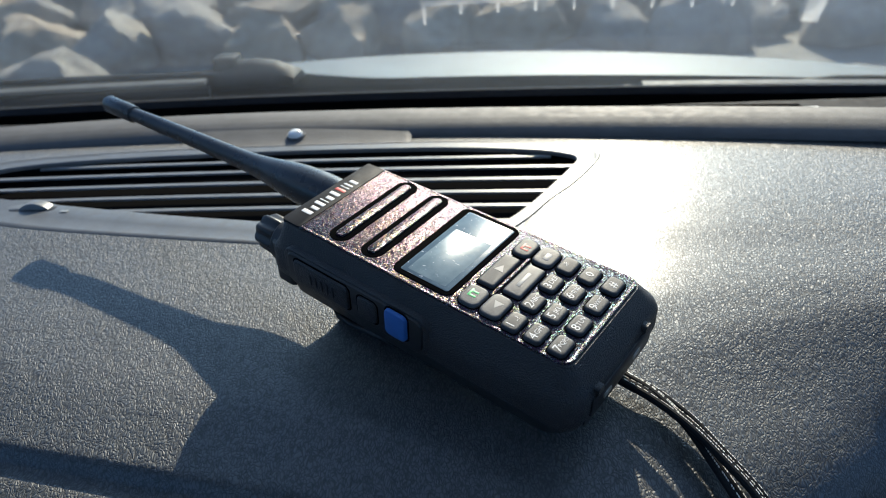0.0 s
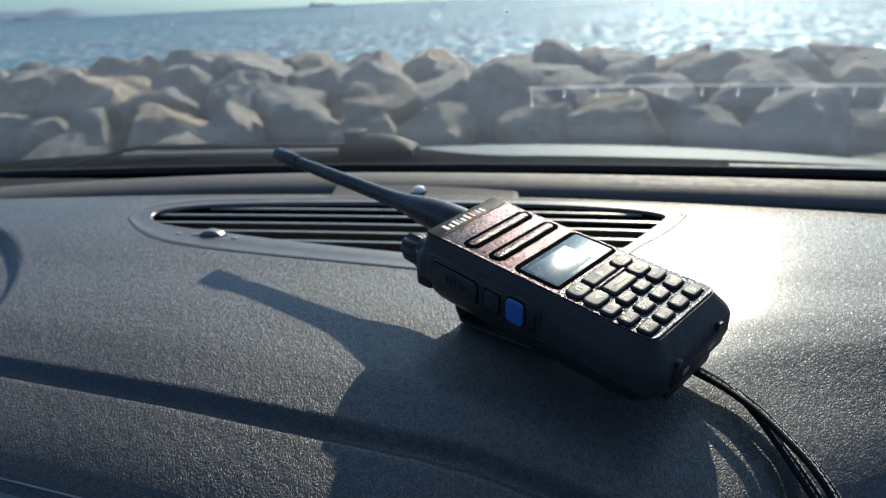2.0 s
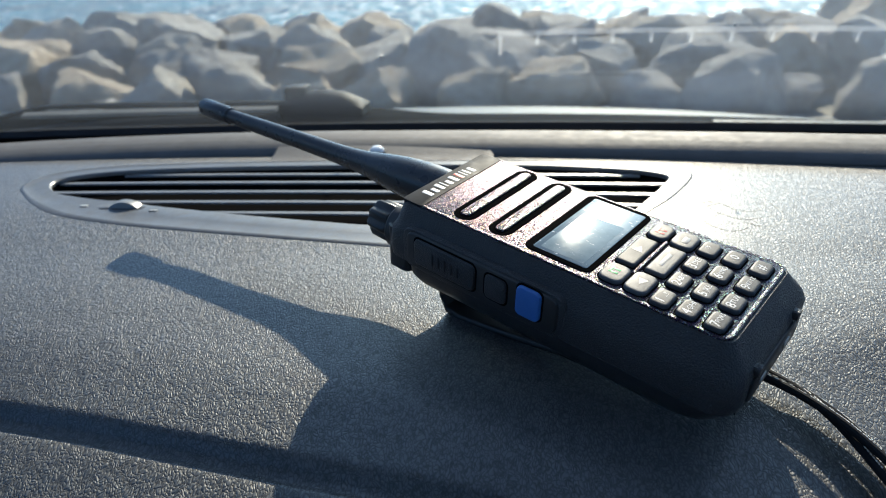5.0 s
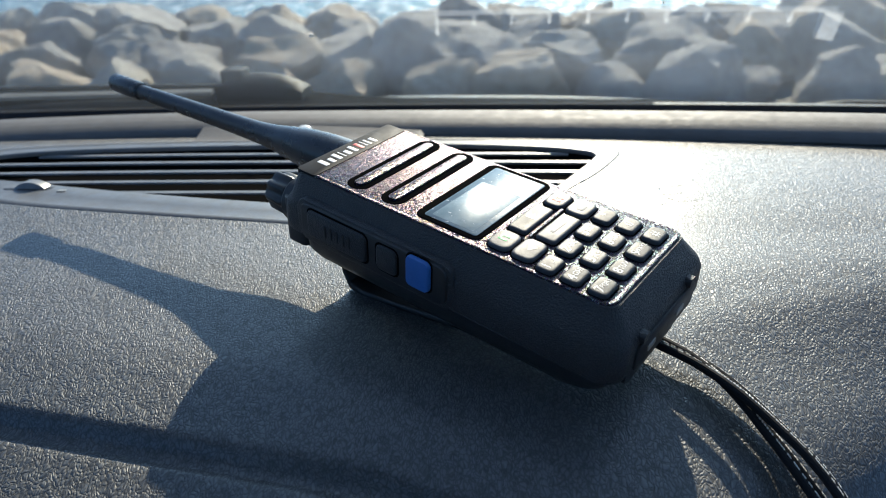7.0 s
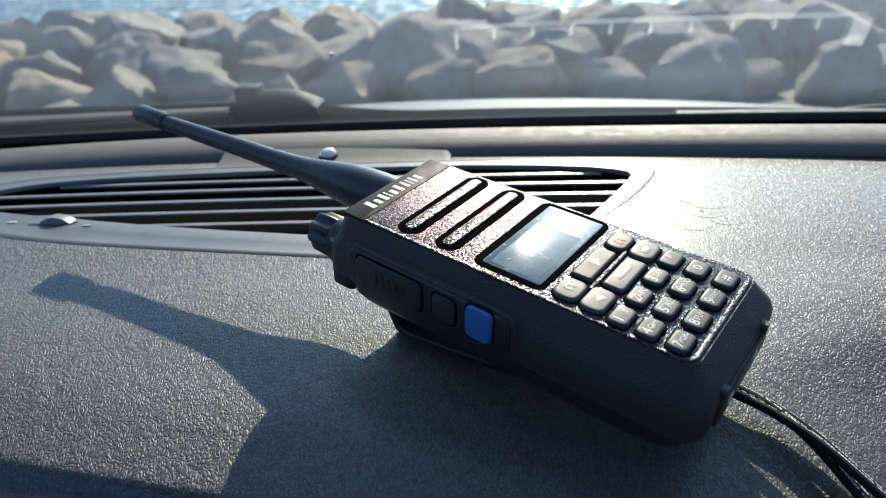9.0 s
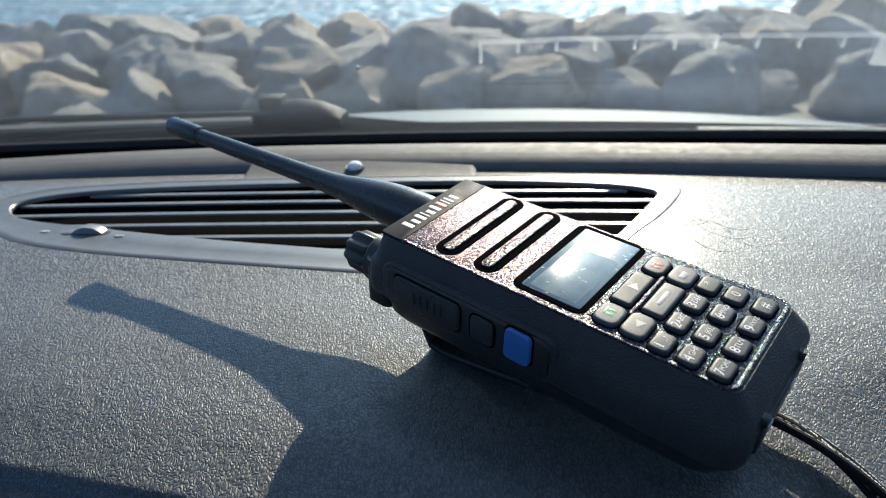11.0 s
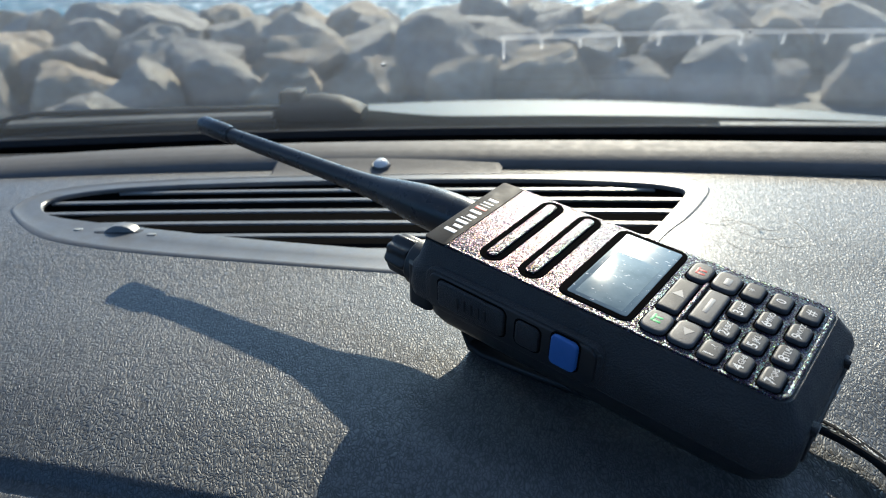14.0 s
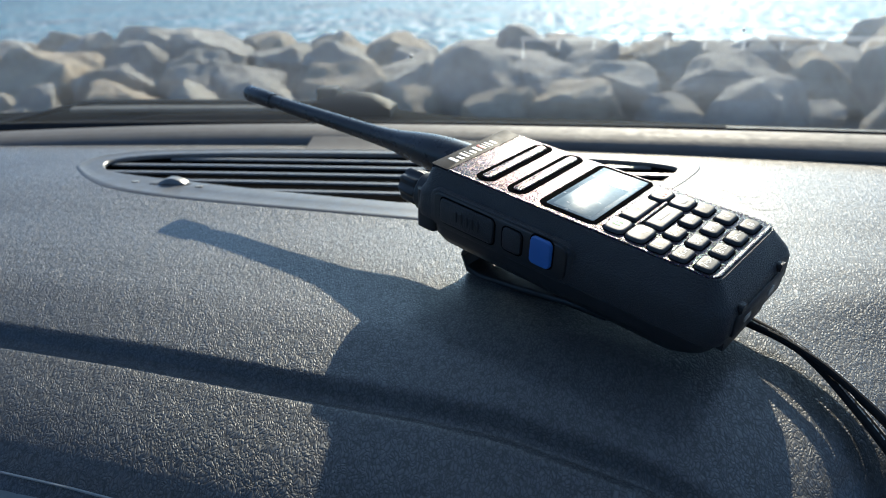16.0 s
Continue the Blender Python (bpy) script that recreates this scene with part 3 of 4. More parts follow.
for x, s, r in ((-0.057, 0.166, 0.0016), (0.16, 0.20, 0.0008), (0.23, 0.235, 0.0006), (-0.10, 0.28, 0.0006), (0.02, 0.30, 0.0007), (0.075, 0.345, 0.0006), (-0.2, 0.3, 0.0007), (0.3, 0.21, 0.0006)):
    p = Vector(pane_point(x, s, -0.0008))
    spot = link("dried_spot", loft([[(p.x + q * math.cos(a), p.y - 0.827 * q * math.sin(a), p.z + 0.562 * q * math.sin(a) + dz) for a in span(0, 2 * math.pi * 11 / 12, 12)] for q, dz in ((r, 0.0), (r * 0.8, -0.0004), (r * 0.2, -0.0006))]), M_PRINT, windscreen)

scuttle = tagged(empty("scuttle_panel"), "black plastic scuttle panel below the windscreen", "car panel")


def scuttle_z(x, y):
    y0 = base_y(x)
    left = step(-0.02, -0.2, x)
    return 0.094 - 0.04 * (x - CENTRE) ** 2 + (0.008 + 0.015 * left) * step(y0, y0 + 0.05, y) - 0.035 * step(y0 + 0.085, y0 + 0.13, y)


part("panel", grid(span(-0.8, 0.8, 81), span(0.0, 0.2, 21), lambda x, s: (x, base_y(x) - 0.005 + s, scuttle_z(x, base_y(x) - 0.005 + s))), M_COWL, scuttle)

bonnet = tagged(empty("bonnet"), "pale silver-grey lacquered car bonnet, curved and glossy", "car bonnet")


def bonnet_z(x, s):
    d = s
    return (x, 0.79 + d - 0.12 * (x - CENTRE) ** 2, 0.071 - 0.115 * d - 0.055 * d * d - 0.25 * max(0, d - 0.75) ** 2 - 0.055 * (x - CENTRE) ** 2)


bm = grid(span(-0.82, 0.72, 61), span(0, 1.15, 40), bonnet_z)
ob = part("skin", bm, M_PAINT, bonnet)
md = ob.modifiers.new("thickness", "SOLIDIFY")
md.thickness, md.offset = 0.012, -1


rim = [bonnet_z(-0.82, d) for d in span(0, 1.15, 12)] + [bonnet_z(x, 1.15) for x in span(-0.75, 0.65, 16)] + [bonnet_z(0.72, d) for d in reversed(span(0, 1.15, 12))]
wall_front = tagged(link("wall_front", loft([[(x, y, z - 0.014) for x, y, z in rim], [(x, y, -0.35) for x, y, z in rim], [(x, y, -0.62) for x, y, z in rim]], cap=False), M_PAINT), "plain pale silver body panel below the bonnet", "car body", kind="structure")


def wiper(px, pz, reach, lift, strip0, strip1, strip_z, deep, cover):
    """A wiper parked along the foot of the pane: capped pivot, arm and blade."""
    w = tagged(empty("windscreen_wiper"), "black parked windscreen wiper with a capped pivot", "wiper", group="wipers")
    y = base_y(px) + 0.045
    prof = [(-0.042, 0.004), (-0.036, 0.012), (-0.022, 0.0145), (-0.004, 0.0155), (0.014, 0.013), (0.028, 0.007), (0.034, 0.0015)]
    part("pivot_cap", loft([[(px + dx, y - 0.018 * c, pz + h * max(0.0, math.sin(t)) - (0.006 if math.sin(t) < 0.05 else 0)) for t, c in ((a, math.cos(a)) for a in span(0, 2 * math.pi * 15 / 16, 16))] for dx, h in prof]), M_WIPER, w)
    part("pivot_nut", slab(px - 0.038, px - 0.018, y - 0.012, y + 0.012, pz, pz + 0.019, 0.003, 0.002, 3), M_WIPER, w)
    pts = [(px + reach * t, base_y(px + reach * t) + 0.034, pz + 0.004 + lift * math.sin(min(1, t * 1.1) * math.pi * 0.5) - 0.022 * max(0.0, t - 0.72) / 0.28) for t in span(0.02, 1, 24)]
    part("arm", tube(pts, [0.0052 - 0.0022 * t for t in span(0, 1, 24)], 8, flat=0.7), M_WIPER, w)
    # strip added for the sunlit streak; its brightness comes from the chosen colour
    part("arm_cover", loft([[(x, base_y(x) + 0.008 + dy, strip_z + dz) for dy, dz in ((0.0, -0.004), (0.0, -0.0014), (0.002, -0.0006), (deep * 0.85, 0.0005), (deep, 0.0), (deep, -0.003))] for x in span(strip0, strip1, 30)]), cover, w, "satin strip added along the arm, toned for how sun strikes it")
    pts = [(px + reach * t, base_y(px + reach * t) + 0.014, pz - 0.006 + 0.3 * lift - 0.02 * t ** 3) for t in span(0.1, 1.15, 24)]
    part("blade", tube(pts, [0.0045] * 24, 8, flat=1.3), M_RUBBER, w)
    return w


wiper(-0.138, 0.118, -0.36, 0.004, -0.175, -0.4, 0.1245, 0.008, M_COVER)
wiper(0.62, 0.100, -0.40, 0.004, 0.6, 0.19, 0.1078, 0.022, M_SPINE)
part("washer_nozzle", loft([[(0.176 + r * 1.6 * math.cos(2 * math.pi * k / 16), 0.66 + r * math.sin(2 * math.pi * k / 16), z) for k in range(16)] for r, z in ((0.0032, 0.098), (0.0032, 0.1065), (0.0024, 0.1085), (0.001, 0.1092))]), M_SPINE, scuttle)


# ---- cabin shell, behind and above the camera ----
def box(x0, x1, y0, y1, z0, z1, bev=0.02, bm=None):
    return slab(x0, x1, y0, y1, z0, z1, bev, bev, 3, bm)


ceiling = tagged(link("ceiling", grid(span(-0.72, 0.62, 15), span(-2.0, -0.06, 12), lambda x, y: 0.655 - 0.1 * (x - CENTRE) ** 2 - 0.03 * (y + 0.8) ** 2), M_CABIN), "pale grey fabric car headliner", "ceiling", kind="structure")
md = ceiling.modifiers.new("thickness", "SOLIDIFY")
md.thickness, md.offset = 0.03, 1
wall_left = tagged(link("wall_left", box(-0.86, -0.8, -2.0, 0.6, -0.6, 0.18), M_CABIN), "plain grey car door trim below the side window", "door trim", kind="structure")
wall_right = tagged(link("wall_right", box(0.74, 0.80, -2.0, 0.6, -0.6, 0.18), M_CABIN), "plain grey car door trim below the side window", "door trim", kind="structure")
wall_rear = tagged(link("wall_rear", box(-0.86, 0.80, -2.06, -2.0, -0.6, 0.24), M_CABIN), "plain grey cabin wall below the rear window", "wall", kind="structure")
floor = tagged(link("floor", box(-0.86, 0.80, -2.0, 0.6, -0.66, -0.6), M_CABIN), "dark grey car floor", "floor", kind="structure")
for side, nm in ((-0.79, "wall_pillar_left"), (0.70, "wall_pillar_right")):
    a, b = Vector((side, 0.60, 0.12)), Vector((side * 0.88, -0.10, 0.64))
    tagged(link(nm, tube([a, a.lerp(b, 0.5), b], [0.04, 0.035, 0.04], 10), M_CABIN), "grey windscreen pillar", "pillar", kind="structure")
    tagged(link(nm.replace("pillar", "post"), box(side - 0.03, side + 0.03, -0.95, -0.8, 0.1, 0.64), M_CABIN), "grey door pillar", "pillar", kind="structure")


# ---- the handheld radio ----
MM = 0.001
U, V, N = Vector((0.8247, -0.5422, -0.1608)), Vector((0.5624, 0.8166, 0.1304)), Vector((0.0606, -0.1979, 0.9783))
O = Vector((0.05774, 0.28255, 0.15727))
RADIO_M = Matrix(((U.x, V.x, N.x, O.x), (U.y, V.y, N.y, O.y), (U.z, V.z, N.z, O.z), (0, 0, 0, 1)))
RADIO_M = Matrix.LocRotScale(RADIO_M.translation, RADIO_M.to_quaternion().normalized(), (0.982, 0.956, 1.0))
radio = tagged(empty("handheld_radio", RADIO_M), "black handheld two-way radio with glittery front, keypad and antenna", "radio")


def mm_ring(w, u0, u1, v, r, n=6):
    return [(x * MM, y * MM, w * MM) for x, y in round_rect(u0, u1 + (2.0 if w < -5 else -0.2), -v + 0.2, v + (2.6 if w < -5 else 0.9), r, n)]


def mslab(u0, u1, v0, v1, w0, w1, r, bev=0.3, n=4):
    return slab(u0 * MM, u1 * MM, v0 * MM, v1 * MM, w0 * MM, w1 * MM, r * MM, bev * MM, n)


part("shell", loft([mm_ring(-19.5, -61.2, 60.0, 28, 6), mm_ring(-17, -61.7, 60.6, 28.3, 6), mm_ring(-10, -61.0, 60.4, 28.0, 6), mm_ring(-7.5, -59.5, 59.6, 27.2, 6.5), mm_ring(-1.2, -58, 57.0, 23.6, 4.5), mm_ring(-0.2, -57.6, 56.5, 23.0, 4.2)]), M_RADIO, radio)
part("battery", loft([mm_ring(-34.0, -46, 38.0, 15, 5), mm_ring(-33, -50, 43.0, 19, 6), mm_ring(-29, -53, 50.5, 24, 7), mm_ring(-25, -54, 56.0, 26.8, 7), mm_ring(-20.3, -54, 59.6, 27.5, 7), mm_ring(-19.8, -53.5, 59.0, 27.0, 6.5), mm_ring(-19.4, -53.5, 59.0, 27.0, 6.5)]), M_RADIO_SMOOTH, radio, "smooth black battery pack")
part("top_block", loft([[(x * MM, y * MM, w * MM) for x, y in round_rect(-63.2, -53, -25, 25, 2.5, 4)] for w in (-27, -12, -11)]), M_RADIO_SMOOTH, radio)
panel = part("front_panel", mslab(-53.0, 55.6, -22.2, 23.6, -1.0, 0.35, 3.8, 0.35, 6), M_GLITTER, radio, "sparkling metallic grey lacquer")
rims = [(0.0, 0.25), (0.2, 0.38), (0.5, 0.42), (0.8, 0.41), (1.2, 0.37)]
part("panel_rim", loft([[(x * MM, y * MM, w * MM) for x, y in round_rect(-53.0 + i, 55.6 - i, -22.2 + i, 23.6 - i, 3.8 - i, 6)] for i, w in rims], cap=False), M_GLITTER, panel, "raised glittering rim")
strip = part("name_strip", mslab(-57.2, -48.6, -22.4, 23.2, -1.0, 0.5, 1.2, 0.08), M_STRIP, radio, "black strip with a maker's mark")
x0 = -15.5
for i, (w, h, m) in enumerate(((2.6, 3.6, M_PRINT), (2.3, 2.7, M_PRINT), (2.3, 3.6, M_PRINT), (0.8, 3.5, M_PRINT), (2.4, 2.7, M_PRINT), (2.3, 3.6, M_PRINT), (2.3, 3.6, M_RED), (0.8, 3.5, M_PRINT_DIM), (1.4, 3.4, M_PRINT_DIM), (2.3, 3.0, M_PRINT_DIM))):
    part("mark_bar", mslab(-50.6 - 1.25 * h, -50.6, x0 + 0.14 * w, x0 + 0.86 * w, 0.45, 0.56, 0.25, 0.05, 2), m, strip)
    x0 += w + 0.75
for u in (-34.6, -20.4):
    g = part("speaker_groove", mslab(u - 4.3, u + 4.3, -20.0, 22.6, 0.2, 0.42, 4.2, 0.05, 8), M_CAVITY, panel, "black sound slot")
    part("speaker_bar", mslab(u - 2.0, u + 1.9, -17.8, 20.4, 0.3, 1.0, 1.9, 0.5, 8), M_GLITTER, panel)
bezel = part("display_bezel", mslab(-10.2, 13.2, -19.9, 22.5, 0.1, 0.62, 3.2, 0.3, 6), M_CAVITY, radio, "black display surround")
glass = part("display", mslab(-7.4, 11.4, -18.0, 20.6, 0.5, 0.72, 0.8, 0.08, 3), M_LCD, bezel, "blue-grey scratched display glass")
part("lcd_window", mslab(-5.4, 9.4, -16.6, 9.5, 0.6, 0.73, 0.5, 0.005, 2), M_LCD_PALE, glass, "paler liquid-crystal window")


def text_mesh(body, size):
    cu = bpy.data.curves.new("legend", "FONT")
    cu.body, cu.size, cu.align_x, cu.align_y = body, size, "CENTER", "CENTER"
    cu.extrude = 0.00002
    cu.resolution_u = 2
    tmp = new("legend_source", cu)
    dg = bpy.context.evaluated_depsgraph_get()
    me = bpy.data.meshes.new_from_object(tmp.evaluated_get(dg))
    bpy.data.objects.remove(tmp)
    bpy.data.curves.remove(cu)
    return me


def legend(text, size, u, v, w, material, key):
    me = text_mesh(text, size * MM)
    me.materials.clear()
    me.materials.append(material)
    ob = new("legend", me)
    ob.matrix_basis = Matrix.LocRotScale((u * MM, v * MM, w * MM), Euler((0, 0, radians(90))), None)
    ob.parent = key
    return ob


def key_cap(u0, u1, v0, v1, top, material, r=1.5, label=""):
    part("key_well", mslab(u0 - 0.5, u1 + 0.5, v0 - 0.5, v1 + 0.5, 0.2, 0.44, r + 0.5, 0.05, 4), M_CAVITY, radio)
    rings = []
    for w, ins in ((0.3, 0.0), (top - 0.5, 0.06), (top - 0.2, 0.2), (top - 0.05, 0.45), (top, 0.9)):
        rings.append([(x * MM, y * MM, w * MM) for x, y in round_rect(u0 + ins, u1 - ins, v0 + ins, v1 - ins, max(r - ins * 0.4, 0.4), 4)])
    return part("key", loft(rings), material, radio, label)


ROWS_U = (34.7, 42.3, 50.2)
COLS_V = (-16.8, -6.3, 4.6, 15.2)
LEGENDS = (("1", "2", "3", "*"), ("4", "5", "6", "0"), ("7", "8", "9", "#"))
SMALL = (("..?", "ABC", "DEF", ""), ("GHI", "JKL", "MNO", ""), ("PQRS", "TUV", "WXYZ", ""))
for i, u in enumerate(ROWS_U):
    for j, v in enumerate(COLS_V):
        k = key_cap(u - 2.8, u + 2.8, v - 3.95, v + 3.95, 1.6, M_KEY)
        letters = SMALL[i][j]
        legend(LEGENDS[i][j], 4.0, u, v - (2.0 if letters else 0), 1.63, M_PRINT_DIM, k)
        if letters:
            legend(letters, 2.3 if len(letters) < 4 else 1.9, u, v + 1.2, 1.63, M_PRINT_DIM, k)
def arrow(u, v, way, size, key):
    """A small printed triangle that points across the keypad."""
    tri = ((u - size * 0.55, v - way * size * 0.45), (u + size * 0.55, v - way * size * 0.45), (u, v + way * size * 0.55))
    part("arrow_mark", loft([[(x * MM, y * MM, w * MM) for x, y in tri] for w in (1.4, 1.6)]), M_PRINT_FAINT, key, "grey printed arrow", smooth=False)


def handset(u, v, material, label, key):
    """A small printed hook: a bar with two short feet."""
    bm = mslab(u - 1.5, u - 0.7, v - 1.7, v + 1.7, 1.42, 1.6, 0.2, 0.03, 2)
    for y in (v - 1.3, v + 0.6):
        slab((u - 0.8) * MM, (u + 1.4) * MM, (y - 0.4) * MM, (y + 0.5) * MM, 1.42 * MM, 1.598 * MM, 0.2 * MM, 0.03 * MM, 2, bm)
    part("call_mark", bm, material, key, label)


k = key_cap(15.2, 22.6, -19.4, -10.2, 1.55, M_KEY_LIGHT, 2.4)
handset(18.6, -14.2, M_GREEN, "green printed mark", k)
k = key_cap(23.3, 30.4, -19.7, -9.4, 1.55, M_KEY_LIGHT, 2.2)
arrow(27.0, -14.2, -1, 3.0, k)
k = key_cap(15.4, 21.7, -8.4, 8.2, 1.55, M_KEY, 1.0)
arrow(18.6, 0.6, 1, 3.2, k)
k = key_cap(24.3, 30.7, -7.6, 8.4, 1.55, M_KEY_LIGHT, 1.0)
part("menu_bar", mslab(26.6, 28.0, -3.3, 4.1, 1.45, 1.6, 0.3, 0.04, 2), M_PRINT_FAINT, k)
k = key_cap(16.0, 22.6, 10.0, 19.4, 1.55, M_KEY, 2.4)
handset(19.4, 14.6, M_RED, "red printed mark", k)
k = key_cap(23.4, 30.7, 10.1, 19.5, 1.55, M_KEY_LIGHT, 2.2)
part("function_bar", mslab(26.4, 28.4, 12.8, 16.4, 1.45, 1.6, 0.3, 0.04, 2), M_PRINT_FAINT, k)
part("key_divider", mslab(22.35, 23.6, -11.2, 11.0, 0.3, 1.2, 0.6, 0.35, 4), M_GLITTER, radio, "narrow glittering bar between the keys")


def side_slab(u0, u1, w0, w1, v0, v1, r, bev):
    """A rounded pad on the near flank, standing out from v0 to v1."""
    bm = slab(u0 * MM, u1 * MM, w0 * MM, w1 * MM, 0, (v0 - v1) * MM, r * MM, bev * MM, 4)
    bmesh.ops.transform(bm, matrix=Matrix(((1, 0, 0, 0), (0, 0, -1, v0 * MM), (0, 1, 0, 0), (0, 0, 0, 1))), verts=bm.verts)
    return bm


flank = part("side_pad", side_slab(-50, 9.5, -19.3, -6.1, -26.5, -29.2, 3.2, 0.9), M_RADIO_SMOOTH, radio, "raised black rubber side pad")
part("pad_rim", side_slab(-52.2, 11.6, -20.5, -5.3, -25.2, -28.3, 4.2, 0.7), M_RADIO, flank, "stepped rim round the side pad")
for u0, u1, w0, w1, out, m, lb in ((-45.8, -20.5, -17.0, -7.2, -30.3, M_RADIO, ""), (-16.6, -8.4, -16.4, -7.6, -30.0, M_RADIO, ""), (-4.4, 4.2, -16.2, -5.8, -30.8, M_BLUE, "bright blue rubber key")):
    key = part("talk_key" if u0 < -40 else "side_key", side_slab(u0, u1, w0, w1, -28.8, out, 1.9, 0.9), m, flank, lb)
    part("key_gap", side_slab(u0 - 0.6, u1 + 0.6, w0 - 0.6, w1 + 0.6, -29.0, -29.26, 2.3, 0.02), M_CAVITY, key)
for i in range(5):
    part("key_rib", side_slab(-38 + 2.6 * i, -37 + 2.6 * i, -14.2, -9.8, -30.1, -30.6, 0.4, 0.25), M_RADIO_SMOOTH, flank)

# volume knob: fluted cylinder on the top end
knob_rings = []
for dx, r, fl in ((-58, 8.2, 0), (-64.6, 8.0, 0), (-65.4, 7.4, 0), (-65.6, 6.0, 0), (-66.2, 6.0, 0), (-66.4, 6.4, 0.3), (-67.2, 6.6, 0.6), (-74.0, 6.3, 0.7), (-75.4, 5.7, 0.4), (-76.0, 4.6, 0.2)):
    knob_rings.append([(dx * MM, (-16.5 + (r + fl * math.cos(8 * a)) * math.cos(a)) * MM, (-16.0 + (r + fl * math.cos(8 * a)) * math.sin(a)) * MM) for a in span(0, 2 * math.pi * 79 / 80, 80)])
part("volume_knob", loft(knob_rings), M_RADIO_SMOOTH, radio, "fluted black volume knob")

# antenna
ant = smooth_path([(-58, 13.6, -14.6, 7.8), (-73, 14.1, -15.7, 8.5), (-87, 14.5, -16.8, 8.3), (-100, 14.9, -17.9, 7.0), (-114, 15.3, -19.1, 5.2), (-130, 15.8, -20.5, 4.4), (-158, 16.1, -22.3, 4.0), (-191, 16.4, -24.6, 3.8), (-213, 15.8, -25.4, 3.4)], 6)
antenna = part("antenna", tube([(p[0] * MM, p[1] * MM, p[2] * MM) for p in ant], [p[3] * MM for p in ant], 20), M_ANT, radio, "tapered black rubber antenna")
part("tip_cap", tube([(p[0] * MM, p[1] * MM, p[2] * MM) for p in ((-211.5, 15.85, -25.35), (-212.2, 15.8, -25.4), (-216, 15.8, -25.5), (-233.4, 15.6, -26.1), (-235.2, 15.6, -26.2))], [0.0034, 0.0042, 0.0045, 0.0045, 0.0037], 20), M_ANT, antenna)

# foot end: lug bosses, contacts, port cover
part("port_cover", loft([[(u * MM, v * MM, w * MM) for v, w in round_rect(-17, 17, -27, -16, 2.5, 4)] for u in (57, 60.4, 61.0)]), M_RADIO_SMOOTH, radio)
part("end_plate", loft([[(u * MM, v * MM, w * MM) for v, w in round_rect(-18.5 + i, 20.5 - i, -19.2 + i, -11.2 - i, 1.6, 4)] for u, i in ((60, 0.0), (63.0, 0.0), (63.3, 0.4))]), M_RADIO_SMOOTH, radio, "raised black plate round the contacts")
for v in (-15.5, 15.5):
    part("lug", loft([[(u * MM, y * MM, w * MM) for y, w in round_rect(v - 1.8, v + 1.8, -10.6, -7.6, 1.0, 3)] for u in (57, 63.0, 63.6)]), M_RADIO, radio)
    part("charge_contact", loft([[(u * MM, y * MM, w * MM) for y, w in round_rect(v * 0.62 - 2.4, v * 0.62 + 2.4, -16.2, -14.2, 0.6, 3)] for u in (59, 63.6)]), M_METAL, radio, "bright metal contact")
# belt clip that props the top end
part("belt_clip", loft([[(u * MM, v * MM, w * MM) for v, w in round_rect(-15, 10, w0, w0 + 3.0, 1.2, 3)] for u, w0 in ((-44, -37), (-47, -40), (-44, -46), (-38, -47), (-20, -44), (5, -39), (20, -37.5))]), M_BLACK, radio, "black belt clip under the radio")


# wrist cord: a bundle of braided loops with pale flecks
def cord_strand(knots, label):
    path = smooth_path(knots, 14)
    inv = RADIO_M.inverted()
    pts = [inv @ Vector(p) for p in path]
    strand = part("wrist_cord", tube(pts, [0.00125] * len(pts), 10), M_CORD, radio, label)
    bm = bmesh.new()
    run, mark = 0.0, 0.0
    for a0, a1 in zip(pts, pts[1:]):
        run += (a1 - a0).length
        if run < mark:
            continue
        mark += 0.00115
        d = (a1 - a0).normalized()
        up = (inv.to_3x3() @ Vector((0.1, 0.35, 0.93))).normalized()
        up = (up - d * up.dot(d)).normalized()
        side = d.cross(up).normalized()
        c = a0 + up * 0.00116
        loft([[c + d * (0.0004 * math.cos(a) + 0.00018 * math.sin(a)) + side * (0.00028 * math.sin(a)) + up * h for a in span(0, 2 * math.pi * 5 / 6, 6)] for h in (-0.0005, 0.0002)], bm=bm)
    part("fleck", bm, M_FLECK, strand, "pale flecks woven into the cord", smooth=False)


CORD = [(0.104, 0.276, 0.1195), (0.1138, 0.2695, 0.117), (0.1228, 0.265, 0.1138), (0.1322, 0.2573, 0.1094), (0.1404, 0.2474, 0.1042), (0.1473, 0.2402, 0.0988), (0.1532, 0.2334, 0.0922), (0.158, 0.225, 0.083), (0.162, 0.213, 0.068), (0.164, 0.195, 0.043)]
for lift, spread in ((-0.004, 0.0), (0.005, 0.0024), (0.002, 0.008), (0.007, 0.0102), (0.022, 0.0034)):      # loops leaning one over the other
    knots = []
    for i, p in enumerate(CORD):
        bow = spread * (step(1.0, 6.0, i) if spread > 0.006 else 1 - 0.6 * math.exp(-((i - 4.5) / 2.0) ** 2))
        knots.append(tuple(Vector(p) + Vector((-0.07, -0.215, 0.147)) * lift * min(1.0, i / 2.5) + Vector((-0.7, -0.7, 0.0)) * bow))
    cord_strand(knots, "black braided wrist cord with pale flecks")


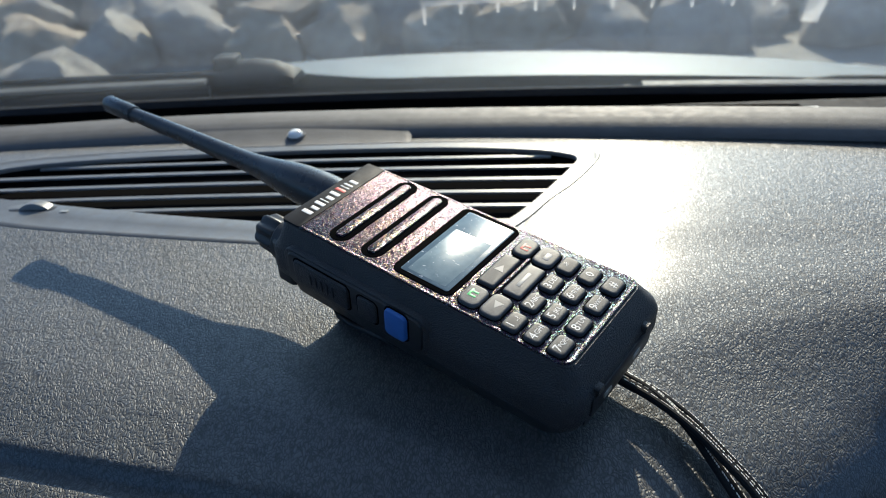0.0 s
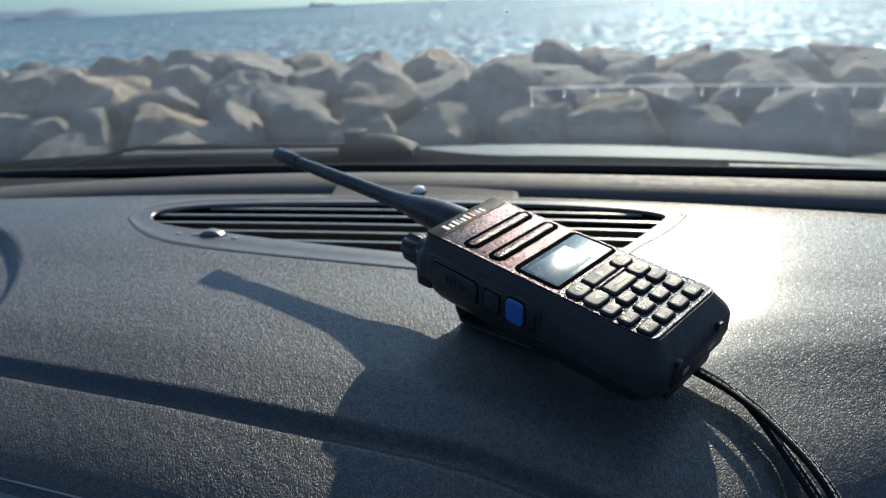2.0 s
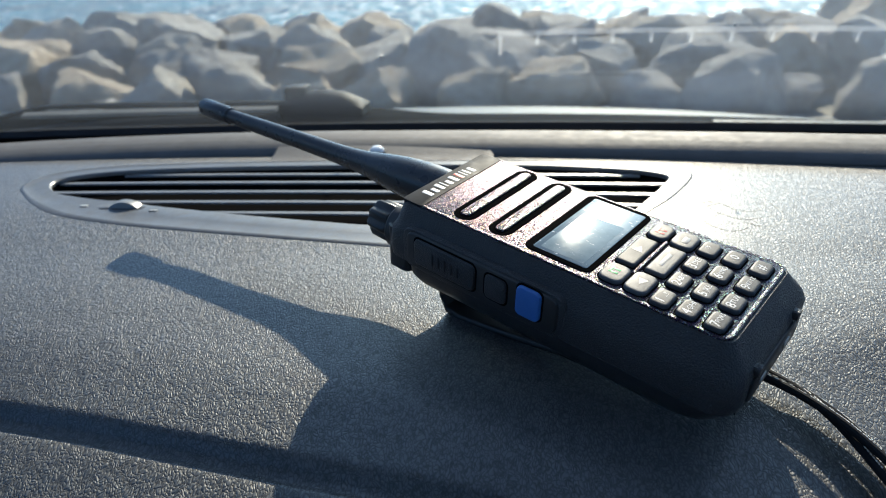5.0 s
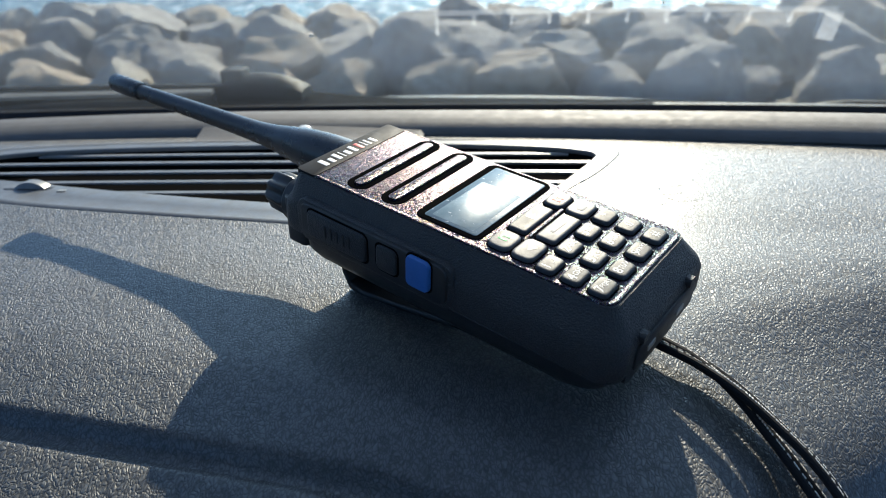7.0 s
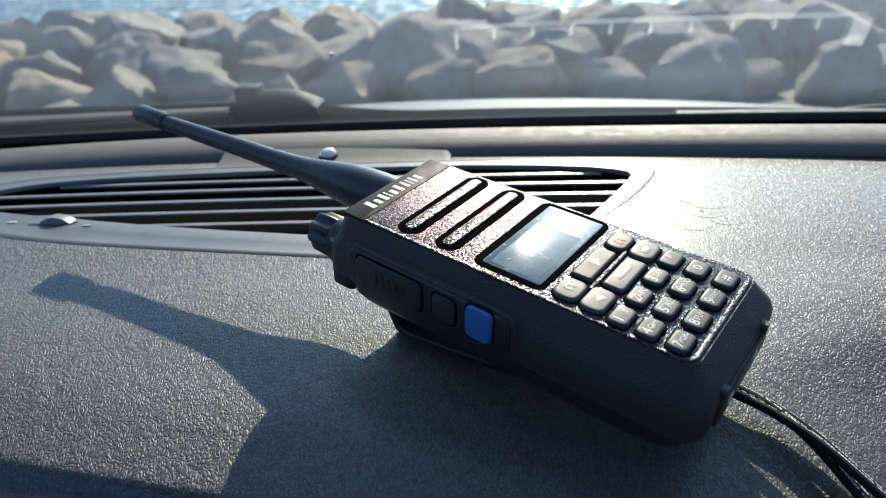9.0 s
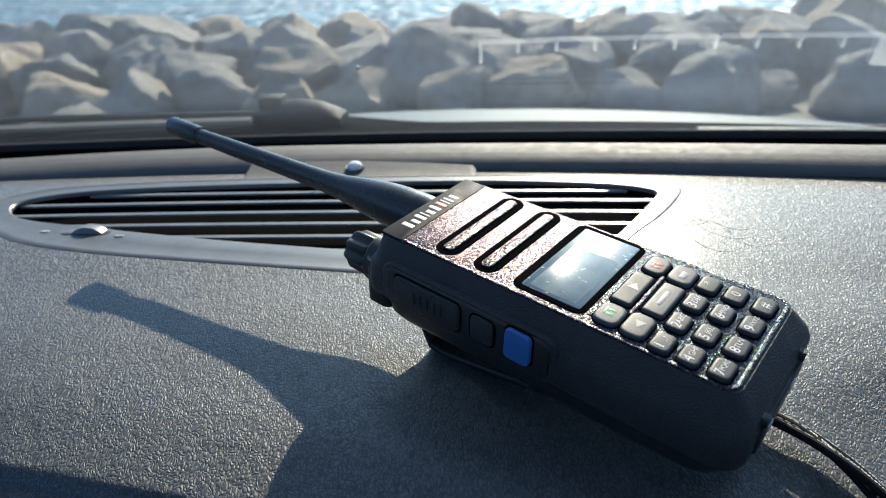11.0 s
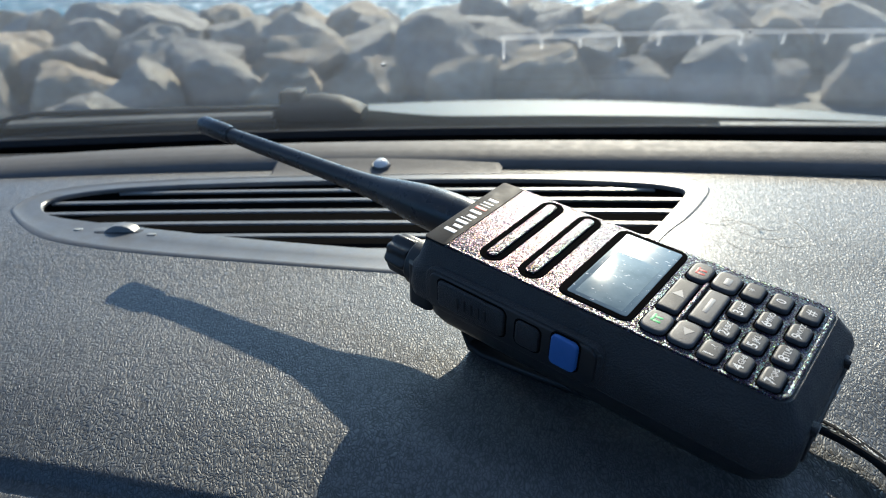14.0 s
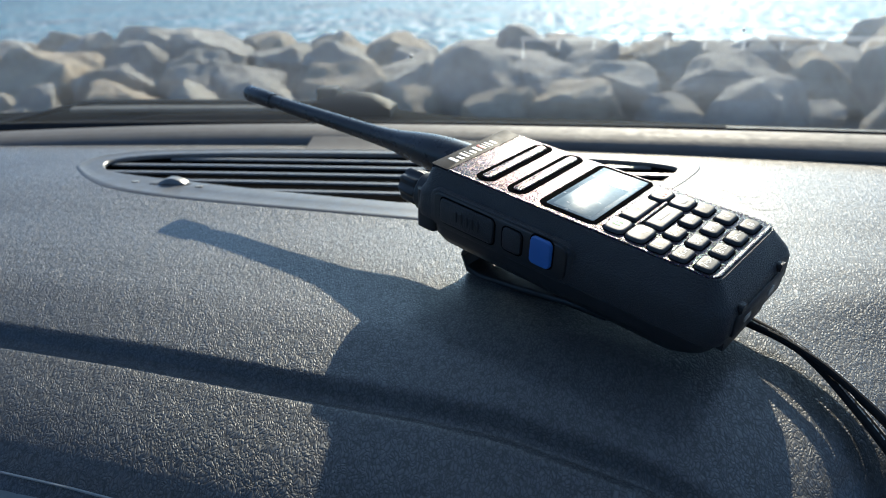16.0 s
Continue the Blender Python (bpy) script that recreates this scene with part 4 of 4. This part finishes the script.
# ---- outside: ground, boulders, sea, far shore ----
ground = tagged(link("ground", grid(span(-400, 400, 41), span(-400, 9.5, 42), lambda x, y: -0.9 + 0.015 * noise.noise(Vector((x * 0.4, y * 0.4, 0)))), M_GROUND), "unseen ground beside the shore, kept pale to bounce sunlight", "ground", kind="structure")
sea = tagged(link("water", grid([-4000, -1000, -200, -40, 0, 40, 200, 1000, 4000], [8, 20, 60, 200, 800, 2000, 4600], lambda x, y: -1.9), M_SEA), "choppy blue sea glittering in the sun", "sea", kind="structure")
tagged(link("backdrop", grid(span(-3300, -2050, 50), span(2950, 3150, 5), lambda x, y: -4 + 66 * math.sin(math.pi * (x + 3300) / 1250) ** 0.8 * (0.75 + 0.5 * noise.noise(Vector((x * 0.004, 3.1, 0)))) * math.sin(math.pi * (y - 2950) / 200 * 0.98 + 0.03)), M_HILL), "far shore hills, hazy blue by colour and a faint glow", "hills", kind="structure")


def boulder_mesh(seed):
    """A broken quarry stone: a lumpy block with several flat faces."""
    rng = random.Random(seed)
    bm = bmesh.new()
    bmesh.ops.create_icosphere(bm, subdivisions=4, radius=1.0)
    cuts = []
    for _ in range(13):
        d = Vector((rng.gauss(0, 1), rng.gauss(0, 1), rng.gauss(0, 0.8))).normalized()
        cuts.append((d, rng.uniform(0.5, 0.8)))
    off = Vector((rng.uniform(0, 90), rng.uniform(0, 90), rng.uniform(0, 90)))
    for v in bm.verts:
        p = v.co.copy()
        for d, h in cuts:
            e = p.dot(d) - h
            if e > 0:
                p -= d * e * 0.97
        p *= 1 + 0.12 * noise.noise(p * 1.7 + off) + 0.07 * noise.noise(p * 4.5 + off) + 0.035 * noise.noise(p * 11 + off)
        v.co = p
    me = bpy.data.meshes.new("boulder")
    bm.to_mesh(me)
    bm.free()
    for p in me.polygons:
        p.use_smooth = True
    me.set_sharp_from_angle(angle=radians(28))
    return me


rng = random.Random(5)
meshes = []
for i in range(12):
    me = boulder_mesh(100 + i)
    me.materials.append(M_ROCK[(0, 2, 1, 0, 2, 1)[i % 6]])
    meshes.append(me)
LOOKS = ("grey broken boulder of the breakwater", "ochre-grey broken boulder of the breakwater", "pale sunlit boulder of the breakwater")
for row, (y, z, size, gap) in enumerate(((5.6, -0.8, 0.42, 0.6), (6.3, -0.68, 0.5, 0.7), (7.1, -0.62, 0.52, 0.72), (7.9, -0.62, 0.5, 0.75), (8.8, -0.7, 0.52, 0.8), (9.8, -1.05, 0.6, 1.0))):
    x = -11.5 + 0.4 * (row % 2)
    while x < 8.0:
        i = rng.randrange(12)
        s = size * rng.uniform(0.82, 1.15)
        ob = new("boulder", meshes[i])
        rise = 0.16 * math.exp(-((x + 4.7) / 0.7) ** 2) + 0.12 * step(2.2, 4.0, x) if row in (3, 4) else 0
        ob.matrix_basis = Matrix.LocRotScale((x, y + rng.uniform(-0.25, 0.25), z + rise + rng.uniform(-0.03, 0.03)), Euler((rng.uniform(-0.5, 0.5), rng.uniform(-0.5, 0.5), rng.uniform(0, 6.28))), (s * rng.uniform(0.95, 1.25), s, s * rng.uniform(0.72, 0.8)))
        tagged(ob, LOOKS[(0, 2, 1, 0, 2, 1)[i % 6]], "boulder", group="breakwater boulders")
        x += gap * rng.uniform(0.8, 1.2)

for x, y, z, sx, sy, turn in ((-3.1, 3.65, -0.7, 0.5, 0.4, 0.3), (-2.55, 4.05, -0.73, 0.5, 0.34, -0.2), (-3.9, 3.3, -0.7, 0.6, 0.45, 1.1)):
    ob = new("boulder", meshes[4 if x < -3 else 1])
    ob.matrix_basis = Matrix.LocRotScale((x, y, z), Euler((0.06, -0.05, turn)), (sx, sy, 0.33))
    tagged(ob, "flat pale boulder at the foot of the breakwater, sunlit on top", "boulder", group="breakwater boulders")


def ship(x, y, length):
    s = tagged(empty("cargo_ship", pose(x, y, -1.9)), "distant dark cargo ship on the horizon", "ship")
    k = length
    part("hull", loft([[(px * k, py * k, pz * k) for px, py in ((-0.5, -0.06), (0.42, -0.06), (0.5, 0), (0.42, 0.06), (-0.5, 0.06))] for pz in (-0.01, 0.05)]), M_SHIP, s)
    part("bridge", box(-0.45 * k, -0.32 * k, -0.05 * k, 0.05 * k, 0.05 * k, 0.13 * k, 0.004 * k), M_SHIP, s)
    part("cargo", box(-0.28 * k, 0.32 * k, -0.05 * k, 0.05 * k, 0.05 * k, 0.075 * k, 0.004 * k), M_SHIP, s)


ship(-860, 2300, 90)
ship(-2330, 2700, 80)
